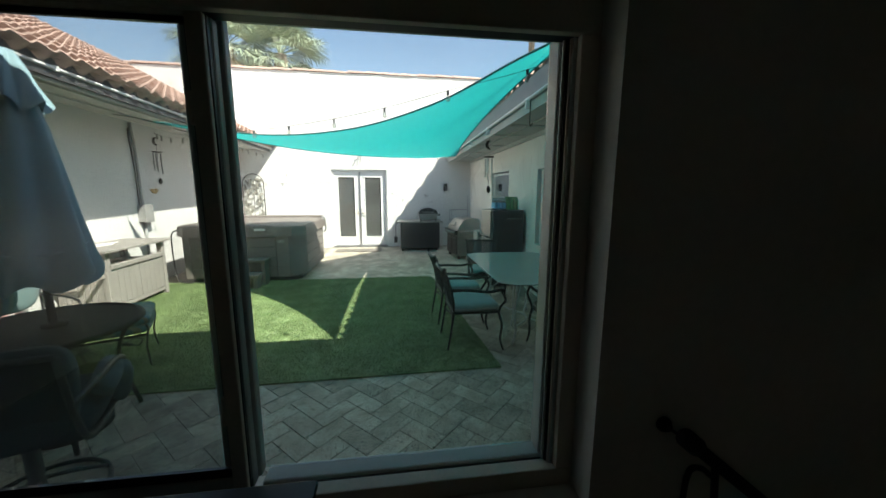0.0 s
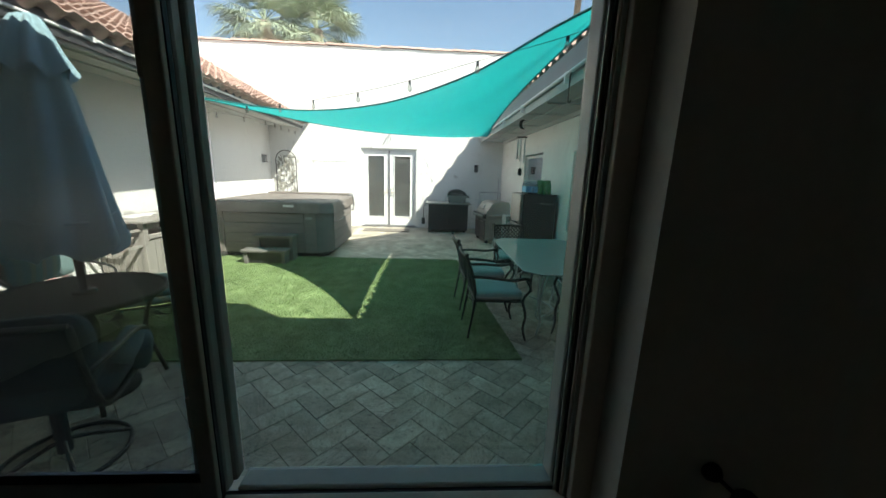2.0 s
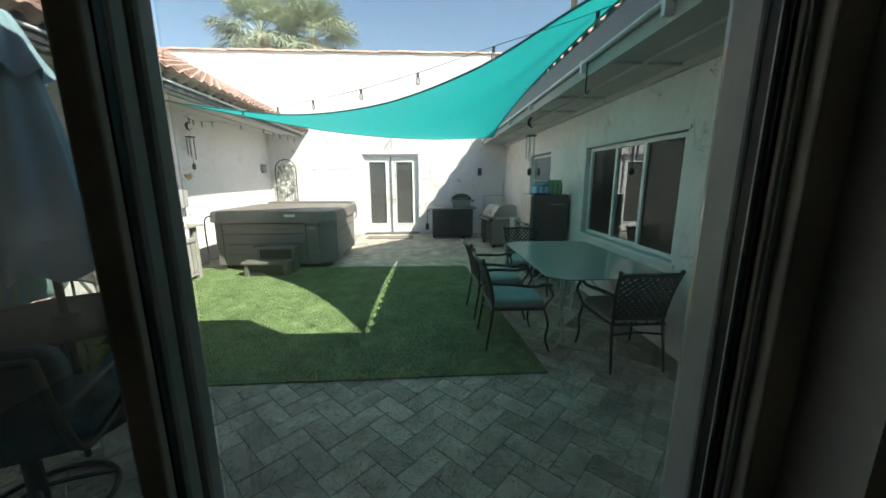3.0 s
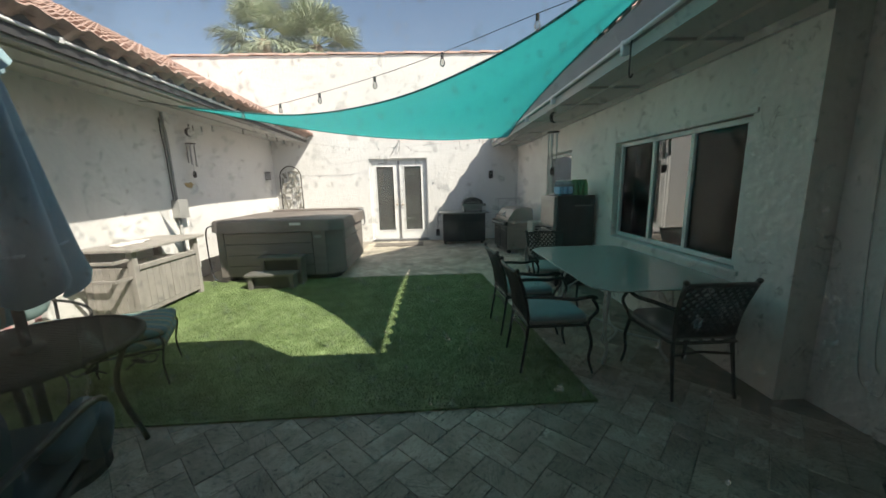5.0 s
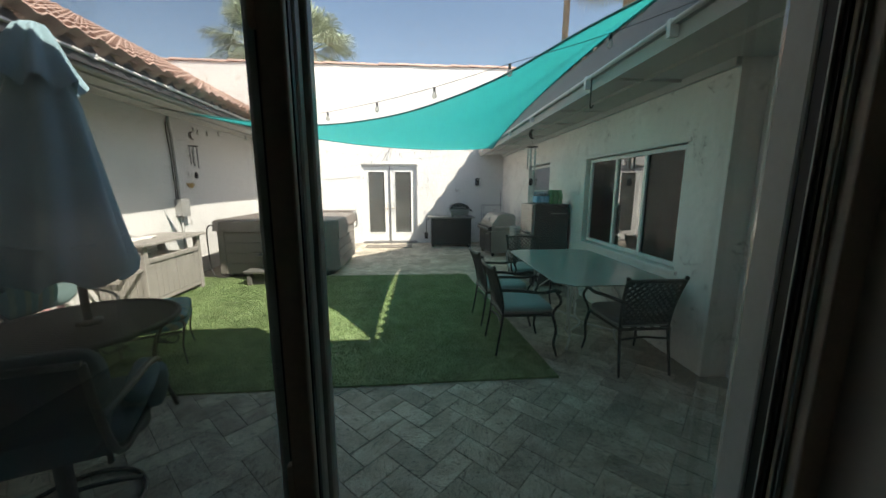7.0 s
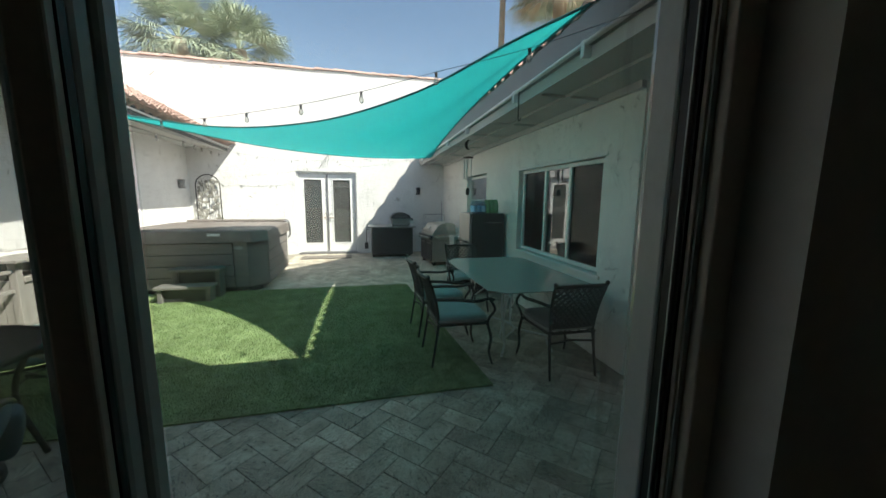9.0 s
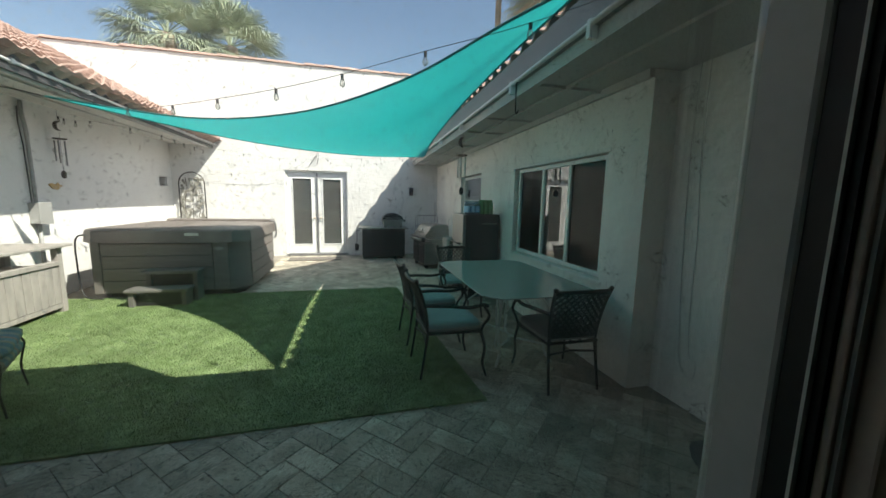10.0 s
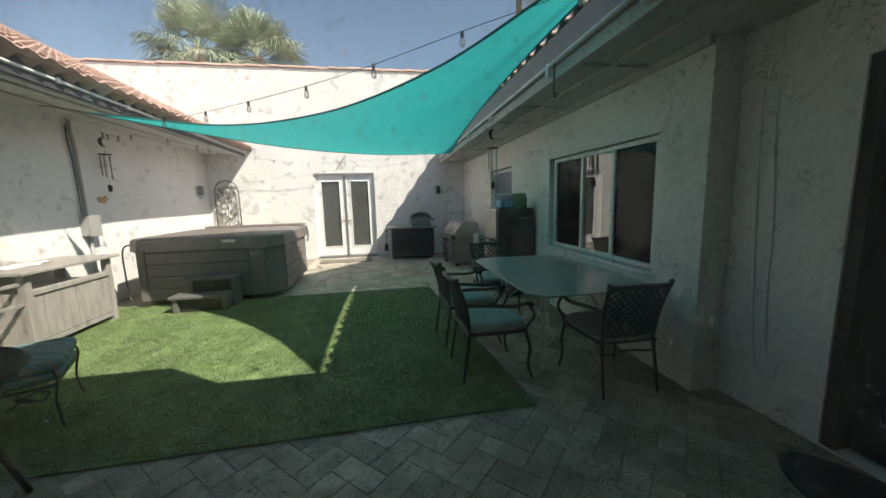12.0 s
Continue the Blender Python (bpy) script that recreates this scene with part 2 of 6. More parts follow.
DOORMAT = mat("grey_brown_doormat", (0.17, 0.15, 0.13), 0.95, var=0.2, scale=14, fine=200, bump=0.5)
PINKCLOTH = mat("pink_and_white_cloth", (0.62, 0.36, 0.37), 0.9, var=0.1, fine=200)
PAPER = mat("crumpled_paper", (0.74, 0.73, 0.70), 0.7, var=0.1, scale=20)
BLIND = mat("white_blind", (0.66, 0.66, 0.64), 0.6, var=0.05)
# dark base colour stands in for missing light behind the house glass
DARKROOM = mat("dark_for_unlit_room", (0.07, 0.068, 0.065), 0.8, var=0.1)


def sail_material():
    m = mat("teal_shade_cloth", (0.008, 0.33, 0.32), 0.75, var=0.04, scale=1.2, fine=300, bump=0.15)
    nt = m.node_tree
    b = nt.nodes["Principled BSDF"]
    out = nt.nodes["Material Output"]
    tr = nt.nodes.new("ShaderNodeBsdfTranslucent")
    tr.inputs[0].default_value = (0.01, 0.465, 0.465, 1)
    ms = nt.nodes.new("ShaderNodeMixShader")
    ms.inputs[0].default_value = 0.44
    nt.links.new(b.outputs[0], ms.inputs[1])
    nt.links.new(tr.outputs[0], ms.inputs[2])
    nt.links.new(ms.outputs[0], out.inputs[0])
    return m


def striped_material():
    m = bpy.data.materials.new("striped_cushion_cloth")
    m.use_nodes = True
    nt = m.node_tree
    N, L = nt.nodes, nt.links
    b = N["Principled BSDF"]
    b.inputs["Roughness"].default_value = 0.9
    geo = N.new("ShaderNodeNewGeometry")
    sep = N.new("ShaderNodeSeparateXYZ")
    L.new(geo.outputs["Position"], sep.inputs[0])
    mt = N.new("ShaderNodeMath")
    mt.operation = "MULTIPLY_ADD"
    L.new(sep.outputs["Y"], mt.inputs[0])
    mt.inputs[1].default_value = 4.2
    L.new(sep.outputs["Z"], mt.inputs[2])
    fr = N.new("ShaderNodeMath")
    fr.operation = "FRACT"
    L.new(mt.outputs[0], fr.inputs[0])
    cr = N.new("ShaderNodeValToRGB")
    cr.color_ramp.interpolation = "CONSTANT"
    cols = [(0, (0.08, 0.19, 0.19)), (0.22, (0.24, 0.25, 0.16)), (0.36, (0.12, 0.25, 0.25)), (0.55, (0.27, 0.21, 0.15)),
            (0.66, (0.10, 0.20, 0.22)), (0.85, (0.22, 0.26, 0.20))]
    cr.color_ramp.elements[0].color = (*cols[0][1], 1)
    cr.color_ramp.elements[1].position = cols[1][0]
    cr.color_ramp.elements[1].color = (*cols[1][1], 1)
    for p, c in cols[2:]:
        e = cr.color_ramp.elements.new(p)
        e.color = (*c, 1)
    L.new(fr.outputs[0], cr.inputs[0])
    L.new(cr.outputs[0], b.inputs["Base Color"])
    return m


def glass_material(name, tint, dust=0.0, gloss=1.0, rough=0.0, spots=0.0, film=0.0):
    """A thin pane: clear, mirror-like by its angle, with a little dust."""
    m = bpy.data.materials.new(name)
    m.use_nodes = True
    nt = m.node_tree
    N, L = nt.nodes, nt.links
    N.remove(N["Principled BSDF"])
    out = N["Material Output"]
    tr = N.new("ShaderNodeBsdfTransparent")
    tr.inputs[0].default_value = (*tint, 1)
    gl = N.new("ShaderNodeBsdfGlossy")
    gl.inputs["Roughness"].default_value = rough
    fr = N.new("ShaderNodeFresnel")
    fr.inputs["IOR"].default_value = 1.5
    mg = N.new("ShaderNodeMath")
    mg.operation = "MULTIPLY"
    mg.inputs[1].default_value = gloss
    L.new(fr.outputs[0], mg.inputs[0])
    ms = N.new("ShaderNodeMixShader")
    L.new(mg.outputs[0], ms.inputs[0])
    L.new(tr.outputs[0], ms.inputs[1])
    L.new(gl.outputs[0], ms.inputs[2])
    last = ms.outputs[0]
    if dust:
        tl = N.new("ShaderNodeBsdfTranslucent")
        tl.inputs[0].default_value = (0.8, 0.8, 0.78, 1)
        m2 = N.new("ShaderNodeMixShader")
        m2.inputs[0].default_value = dust
        if spots:
            geo = N.new("ShaderNodeNewGeometry")
            nz = N.new("ShaderNodeTexNoise")
            nz.inputs["Scale"].default_value = 330
            nz.inputs["Detail"].default_value = 2
            L.new(geo.outputs["Position"], nz.inputs["Vector"])
            big = N.new("ShaderNodeTexNoise")
            big.inputs["Scale"].default_value = 7
            L.new(geo.outputs["Position"], big.inputs["Vector"])
            r = N.new("ShaderNodeMapRange")
            r.inputs["From Min"].default_value, r.inputs["From Max"].default_value = 0.615, 0.70
            r.inputs["To Min"].default_value, r.inputs["To Max"].default_value = 0, spots
            L.new(nz.outputs[0], r.inputs["Value"])
            r2 = N.new("ShaderNodeMapRange")
            r2.inputs["From Min"].default_value, r2.inputs["From Max"].default_value = 0.35, 0.7
            r2.inputs["To Min"].default_value, r2.inputs["To Max"].default_value = dust * 0.5, dust * 1.6
            L.new(big.outputs[0], r2.inputs["Value"])
            ad = N.new("ShaderNodeMath")
            ad.operation = "ADD"
            L.new(r.outputs[0], ad.inputs[0])
            L.new(r2.outputs[0], ad.inputs[1])
            L.new(ad.outputs[0], m2.inputs[0])
        L.new(last, m2.inputs[1])
        L.new(tl.outputs[0], m2.inputs[2])
        last = m2.outputs[0]
    if film:
        rf = N.new("ShaderNodeBsdfRefraction")
        rf.inputs["Roughness"].default_value = 0.42
        rf.inputs["IOR"].default_value = 1.25
        m3 = N.new("ShaderNodeMixShader")
        m3.inputs[0].default_value = film
        L.new(last, m3.inputs[1])
        L.new(rf.outputs[0], m3.inputs[2])
        last = m3.outputs[0]
    L.new(last, out.inputs[0])
    return m


def screen_material():
    m = bpy.data.materials.new("insect_screen")
    m.use_nodes = True
    nt = m.node_tree
    N, L = nt.nodes, nt.links
    b = N["Principled BSDF"]
    b.inputs["Base Color"].default_value = (0.09, 0.09, 0.09, 1)
    b.inputs["Roughness"].default_value = 0.7
    tr = N.new("ShaderNodeBsdfTransparent")
    geo = N.new("ShaderNodeNewGeometry")
    w = N.new("ShaderNodeTexWave")
    w.wave_type, w.bands_direction = "BANDS", "Z"
    w.inputs["Scale"].default_value = 95
    L.new(geo.outputs["Position"], w.inputs["Vector"])
    r = N.new("ShaderNodeMapRange")
    r.inputs["To Min"].default_value, r.inputs["To Max"].default_value = 0.29, 0.35
    L.new(w.outputs["Fac"], r.inputs["Value"])
    ms = N.new("ShaderNodeMixShader")
    L.new(r.outputs[0], ms.inputs[0])
    L.new(tr.outputs[0], ms.inputs[1])
    L.new(b.outputs[0], ms.inputs[2])
    L.new(ms.outputs[0], N["Material Output"].inputs[0])
    return m


SAIL = sail_material()
STRIPES = striped_material()
PANE = glass_material("dusty_window_glass", (0.90, 0.935, 0.91), dust=0.006, gloss=0.2, spots=0.20, film=0.025)
DOORGLASS = glass_material("french_door_glass", (0.40, 0.44, 0.42), dust=0.13, gloss=2.6)
HOUSEGLASS = glass_material("house_window_glass", (0.45, 0.50, 0.48), dust=0.004, gloss=3.4)
DOORLIGHT = glass_material("door_light_glass", (0.30, 0.31, 0.30), dust=0.004, gloss=0.8)
SCREENEDGLASS = glass_material("screened_window_glass", (0.30, 0.32, 0.31), dust=0.004, gloss=0.16, rough=0.02)
TABLEGLASS = glass_material("frosted_table_glass", (0.70, 0.77, 0.72), dust=0.40, gloss=1.1, rough=0.04)
for gm, film in ((TABLEGLASS, (0.64, 0.67, 0.61, 1)), (DOORGLASS, (0.58, 0.61, 0.58, 1))):
    for nd in list(gm.node_tree.nodes):
        if nd.type == "BSDF_TRANSLUCENT":
            tgt = nd.outputs[0].links[0].to_socket
            df = gm.node_tree.nodes.new("ShaderNodeBsdfDiffuse")
            df.inputs[0].default_value = film
            gm.node_tree.links.new(df.outputs[0], tgt)
BULBGLASS = glass_material("bulb_glass", (0.93, 0.93, 0.9), dust=0.12, gloss=1.6)
CLEARPLASTIC = glass_material("clear_plastic", (0.75, 0.88, 0.93), dust=0.10, gloss=1.2)
SCREEN = screen_material()


# ---- building helpers ----
def link_mesh(name, bm, material, smooth=False):
    me = bpy.data.meshes.new(name)
    bmesh.ops.recalc_face_normals(bm, faces=bm.faces)
    bm.to_mesh(me)
    bm.free()
    me.materials.append(material)
    if smooth:
        me.polygons.foreach_set("use_smooth", [True] * len(me.polygons))
    return new(name, me)


def part(name, bm, material, parent, label="", smooth=False):
    ob = link_mesh(name, bm, material, smooth)
    ob.parent = parent
    return tagged(ob, label)


def structure(name, bm, material, label, smooth=False):
    return tagged(link_mesh(name, bm, material, smooth), label, name.rstrip("_0123456789").replace("_", " "), kind="structure")


def thing(name, label, category, m=None, group="", kind=""):
    ob = new(name)
    ob.empty_display_size = 0.1
    if m is not None:
        ob.matrix_basis = m
    return tagged(ob, label, category, group, kind)


def box(bm, x0, x1, y0, y1, z0, z1, bev=0.0):
    x0, x1, y0, y1, z0, z1 = min(x0, x1), max(x0, x1), min(y0, y1), max(y0, y1), min(z0, z1), max(z0, z1)
    v = [bm.verts.new(p) for p in ((x0, y0, z0), (x1, y0, z0), (x1, y1, z0), (x0, y1, z0),
                                   (x0, y0, z1), (x1, y0, z1), (x1, y1, z1), (x0, y1, z1))]
    fs = [bm.faces.new([v[i] for i in q]) for q in ((3, 2, 1, 0), (4, 5, 6, 7), (0, 1, 5, 4), (1, 2, 6, 5), (2, 3, 7, 6), (3, 0, 4, 7))]
    if bev:
        es = list({e for f in fs for e in f.edges})
        bmesh.ops.bevel(bm, geom=es, offset=bev, segments=2, affect="EDGES", profile=0.5)
    return v


def a_box(*a, bev=0.0):
    bm = bmesh.new()
    box(bm, *a, bev=bev)
    return bm


def prism(bm, pts, z0, z1):
    lo = [bm.verts.new((x, y, z0)) for x, y in pts]
    hi = [bm.verts.new((x, y, z1)) for x, y in pts]
    bm.faces.new(lo[::-1])
    bm.faces.new(hi)
    for i in range(len(pts)):
        j = (i + 1) % len(pts)
        bm.faces.new((lo[i], lo[j], hi[j], hi[i]))


def tube(bm, pts, r, n=8, closed=False, r1=None):
    """A round bar along a line of points, tapering from r to r1."""
    pts = [Vector(p) for p in pts]
    r1 = r if r1 is None else r1
    rings = []
    up = Vector((0.123, 0.234, 1)).normalized()
    cnt = len(pts)
    for i, p in enumerate(pts):
        if closed:
            d = pts[(i + 1) % cnt] - pts[i - 1]
        else:
            d = pts[min(i + 1, cnt - 1)] - pts[max(i - 1, 0)]
        d.normalize()
        if abs(d.dot(up)) > 0.97:
            up = Vector((1, 0.1, 0)).normalized()
        a = d.cross(up).normalized()
        b = d.cross(a)
        up = -b if b.dot(up) < 0 else b
        a = d.cross(up).normalized()
        rr = r + (r1 - r) * i / max(cnt - 1, 1)
        rings.append([bm.verts.new(p + rr * (math.cos(2 * math.pi * k / n) * a + math.sin(2 * math.pi * k / n) * up)) for k in range(n)])
    for i in range(cnt if closed else cnt - 1):
        A, B = rings[i], rings[(i + 1) % cnt]
        for k in range(n):
            bm.faces.new((A[k], A[(k + 1) % n], B[(k + 1) % n], B[k]))
    if not closed:
        bm.faces.new(rings[0][::-1])
        bm.faces.new(rings[-1])


def a_tube(pts, r, n=8, closed=False, r1=None):
    bm = bmesh.new()
    tube(bm, pts, r, n, closed, r1)
    return bm


def curve_pts(ctrl, steps=10):
    """A smooth line through the points given."""
    c = [Vector(p) for p in ctrl]
    c = [2 * c[0] - c[1]] + c + [2 * c[-1] - c[-2]]
    out = []
    for i in range(1, len(c) - 2):
        for s in range(steps):
            t = s / steps
            out.append(0.5 * (2 * c[i] + (c[i + 1] - c[i - 1]) * t + (2 * c[i - 1] - 5 * c[i] + 4 * c[i + 1] - c[i + 2]) * t * t
                              + (3 * c[i] - c[i - 1] - 3 * c[i + 1] + c[i + 2]) * t ** 3))
    out.append(c[-2])
    return out


def lathe(bm, prof, n=20, at=(0, 0, 0)):
    """A turned shape from (radius, height) pairs."""
    rings = [[bm.verts.new((at[0] + r * math.cos(2 * math.pi * k / n), at[1] + r * math.sin(2 * math.pi * k / n), at[2] + z)) for k in range(n)] for r, z in prof]
    for A, B in zip(rings, rings[1:]):
        for k in range(n):
            bm.faces.new((A[k], A[(k + 1) % n], B[(k + 1) % n], B[k]))
    bm.faces.new(rings[0][::-1])
    bm.faces.new(rings[-1])


def pillow(bm, sx, sy, sz, m=None, p=0.35, n=14, pinch=0.0):
    """A soft, stuffed block of that size."""
    def sg(v, e):
        return math.copysign(abs(v) ** e, v)
    rows = []
    for i in range(1, n):
        la = -math.pi / 2 + math.pi * i / n
        row = []
        for k in range(2 * n):
            lo = 2 * math.pi * k / (2 * n)
            x, y = sg(math.cos(lo), p) * sg(math.cos(la), p), sg(math.sin(lo), p) * sg(math.cos(la), p)
            z = sg(math.sin(la), 0.7)
            q = 1 - pinch * (x * x) * (y * y)
            v = Vector((x * sx / 2, y * sy / 2, z * sz / 2 * q))
            row.append(bm.verts.new(m @ v if m else v))
        rows.append(row)
    for A, B in zip(rows, rows[1:]):
        for k in range(2 * n):
            bm.faces.new((A[k], A[(k + 1) % (2 * n)], B[(k + 1) % (2 * n)], B[k]))
    bm.faces.new(rows[0][::-1])
    bm.faces.new(rows[-1])


def a_pillow(*a, **k):
    bm = bmesh.new()
    pillow(bm, *a, **k)
    return bm


def wall_x(bm, x0, x1, y0, y1, z0, z1, holes):
    """A wall along x with holes (xa, xb, za, zb) through it."""
    xs = sorted({x0, x1, *[h[0] for h in holes], *[h[1] for h in holes]})
    for a, b in zip(xs, xs[1:]):
        cut = sorted((h[2], h[3]) for h in holes if h[0] <= a and h[1] >= b)
        z = z0
        for za, zb in cut:
            if za > z:
                box(bm, a, b, y0, y1, z, za)
            z = zb
        if z < z1:
            box(bm, a, b, y0, y1, z, z1)
    bmesh.ops.remove_doubles(bm, verts=bm.verts, dist=1e-5)


def sheared(bm, y0, k):
    for v in bm.verts:
        v.co.x += (v.co.y - y0) * k


def wall_y(bm, x0, x1, y0, y1, z0, z1, holes):
    """A wall along y with holes (ya, yb, za, zb) through it."""
    wall_x(bm, y0, y1, x0, x1, z0, z1, holes)
    for v in bm.verts:
        v.co.x, v.co.y = v.co.y, v.co.x


# ---- large structure: ground, walls, roofs ----
structure("ground", a_box(-300, 300, -300, 300, -0.6, -0.06), DIRT, "bare sandy desert ground round the house")
structure("patio_bed", a_box(-3.55, 2.78, 1.003, 10.097, -0.06, -0.006), GROUT, "sandy grout bed under the patio tiles")

bm = bmesh.new()
wall_x(bm, -9, 6, 10.1, 10.35, -0.06, 4.56, [(-1.17, 0.31, 0.0, 2.12)])
structure("wall_north", bm, STUCCO, "tall sunlit white stucco courtyard wall")

bm = a_box(-3.82, -3.56, 1.003, 10.097, -0.06, 2.66)
structure("wall_west", bm, STUCCO, "white stucco house wall under a tiled eave")

RW, RK = 2.57, 0.0125      # east wall face and how it leans out along y
bm = bmesh.new()
wall_y(bm, RW, RW + 0.26, 2.877, 10.097, -0.06, 2.55, [(3.30, 5.14, 0.77, 1.90), (6.50, 7.72, 1.15, 1.93)])
sheared(bm, 2.877, RK)
structure("wall_east", bm, OLDSTUCCO, "scratched white stucco house wall with two windows")
bm = bmesh.new()
wall_y(bm, 2.785, 3.02, 1.003, 2.872, -0.06, 2.55, [(1.06, 2.265, 0.0, 2.04)])
structure("wall_alcove", bm, OLDSTUCCO, "white stucco wall set back beside a dark door")

bm = bmesh.new()
wall_x(bm, -3.8, 3.02, 0.780, 1.000, -0.4, 2.55, [(-1.25, 0.941, 0.805, 1.93)])
structure("wall_south", bm, ROOMPAINT, "dim painted room wall around the window opening")
bm = a_box(-2.6, -2.4, -1.9, 0.777, -0.4, 2.5)
structure("room_wall_west", bm, ROOMPAINT, "dim painted room wall")
bm = a_box(2.2, 2.4, -1.9, 0.777, -0.4, 2.5)
structure("room_wall_east", bm, ROOMPAINT, "dim painted room wall")
# unseen back wall, pulled in close to bounce more light forward
bm = a_box(-2.6, 2.4, -2.1, -1.9, -0.4, 2.5)
structure("room_wall_south", bm, ROOMPAINT, "dim painted room wall")
structure("floor", a_box(-2.6, 2.4, -2.1, 0.777, -0.5, -0.35), BOUNCEFLOOR, "unseen room floor, made pale to bounce light")
structure("ceiling", a_box(-2.6, 2.4, -2.1, 0.777, 2.503, 2.6), ROOMPAINT, "dim painted room ceiling")

# roof edge above the camera's own room; it steps back at the east end
bm = bmesh.new()
prism(bm, [(-3.5, -3.6), (3.05, -3.6), (3.05, 2.25), (1.065, 2.25), (0.535, 2.63), (-0.30, 2.63), (-0.52, 2.2), (-3.5, 2.2)], 2.67, 2.75)
structure("roof_south", bm, SOFFIT, "flat underside of the roof over the room window")
structure("wall_south_upper", a_box(-3.8, 3.02, 0.780, 1.000, 2.553, 2.667), STUCCO, "white stucco wall above the room window")


def s_profile(k, n):
    """Height of a barrel tile across its width, from 0 to 1."""
    a = k / n
    return 0.036 * math.sin(math.pi * min(a / 0.62, 1.0)) - 0.013 * math.sin(math.pi * max((a - 0.62) / 0.38, 0.0))


def tile_mesh(w, ln):
    """One curved roof tile: w along y, ln up the slope along x, thick enough to show its end."""
    bm = bmesh.new()
    n = 8
    rows = []
    for x, dz in ((0, 0.0), (ln, -0.012)):
        top = [bm.verts.new((x, w * k / n, s_profile(k, n) + dz + 0.016)) for k in range(n + 1)]
        bot = [bm.verts.new((x, w * k / n, s_profile(k, n) + dz)) for k in range(n + 1)]
        rows.append((top, bot))
    (t0, b0), (t1, b1) = rows
    for k in range(n):
        bm.faces.new((t0[k], t1[k], t1[k + 1], t0[k + 1]))
        bm.faces.new((b0[k], b0[k + 1], b1[k + 1], b1[k]))
        bm.faces.new((t0[k], t0[k + 1], b0[k + 1], b0[k]))
    bmesh.ops.recalc_face_normals(bm, faces=bm.faces)
    me = bpy.data.meshes.new("roof_tile")
    bm.to_mesh(me)
    bm.free()
    me.materials.append(TERRA)
    return me


# west roof: deck, eave boards, pipe
SL = 0.545
ang_w = math.atan(SL)
bm = bmesh.new()
x_e, z_e, x_r = -2.48, 2.752, -6.05
z_r = z_e + SL * (x_e - x_r)
v = [bm.verts.new(p) for p in ((x_e, 1.1, z_e - 0.03), (x_e, 10.097, z_e - 0.03), (x_r, 10.097, z_r - 0.03), (x_r, 1.1, z_r - 0.03),
                               (-9.5, 1.1, 2.75), (-9.5, 10.097, 2.75))]
bm.faces.new((v[0], v[1], v[2], v[3]))
bm.faces.new((v[3], v[2], v[5], v[4]))
bm.faces.new((v[0], v[3], v[4]))
bm.faces.new((v[1], v[5], v[2]))
bm.faces.new((v[0], v[4], v[5], v[1]))
roof_w = structure("roof_west", bm, TERRA, "terracotta barrel tile roof over the house with the spa")


def along(bm, x0, x1, z0, z1, ya=1.1, yb=10.09):
    box(bm, x0, x1, ya, yb, z0, z1)


def west_lean(bm):
    for q in bm.verts:
        q.co.x -= (q.co.y - 3.6) * 0.022


bm = bmesh.new()
along(bm, -2.57, -2.53, 2.552, 2.777)
west_lean(bm)
structure("fascia_west", bm, FASCIADARK, "dark grey painted fascia board, darkened further for shade under the tiles")
bm = bmesh.new()
along(bm, -2.59, -2.572, 2.527, 2.652)
west_lean(bm)
structure("trim_west", bm, SOFFIT, "pale eave trim board")
bm = bmesh.new()
along(bm, -3.70, -2.60, 2.605, 2.635)
structure("soffit_west", bm, SOFFIT, "pale painted soffit boards under the eave")
for i, xx in enumerate((-2.92, -3.24)):
    bm = a_box(xx, xx + 0.035, 1.2, 10.08, 2.580, 2.602)
    structure("trim_soffit", bm, SOFFIT, "thin painted batten on the soffit")

pipe = thing("gutter_pipe", "thin white conduit pipe clipped along the grey fascia", "pipe")
bm = a_tube([(-2.52 - (y - 3.6) * 0.022, y, 2.637) for y in (1.3, 4, 7, 10.05)], 0.016, 10)
part("pipe_run", bm, WHITEPIPE, pipe, smooth=True)
for y in (3.0, 4.0, 5.0, 6.0, 7.0, 8.0, 9.0):
    xx = -2.52 - (y - 3.6) * 0.022
    part("pipe_clip", a_box(xx - 0.022, xx + 0.02, y - 0.02, y + 0.02, 2.612, 2.662, bev=0.004), WHITEPIPE, pipe)

# east roof edge
bm = bmesh.new()
x_e2, z_e2 = 1.94, 2.64
v = [bm.verts.new(p) for p in ((x_e2, 1.2, z_e2), (x_e2, 10.097, z_e2), (6.5, 10.097, z_e2 + 0.36 * 4.64), (6.5, 1.2, z_e2 + 0.36 * 4.64),
                               (6.5, 1.2, 2.58), (6.5, 10.097, 2.58))]
bm.faces.new((v[0], v[1], v[2], v[3]))
bm.faces.new((v[3], v[2], v[5], v[4]))
bm.faces.new((v[0], v[3], v[4]))
bm.faces.new((v[1], v[5], v[2]))
bm.faces.new((v[0], v[4], v[5], v[1]))
def east_lean(bm, k=0.018):
    for q in bm.verts:
        q.co.x += (q.co.y - 5.5) * k
    return bm


for q in v[:2]:
    q.co.x += (q.co.y - 5.5) * 0.018
roof_e = structure("roof_east", bm, TERRA, "terracotta barrel tile roof edge over the dining side")
bm = bmesh.new()
along(bm, 1.90, 1.94, 2.44, 2.66, 1.6)
east_lean(bm)
structure("fascia_east", bm, FASCIA, "grey painted fascia board below the roof tiles")
bm = bmesh.new()
along(bm, 1.925, 1.965, 2.345, 2.437, 1.6)
east_lean(bm)
structure("trim_east", bm, SOFFIT, "pale eave board under the fascia")
bm = bmesh.new()
along(bm, 1.97, 3.0, 2.385, 2.41, 1.112)
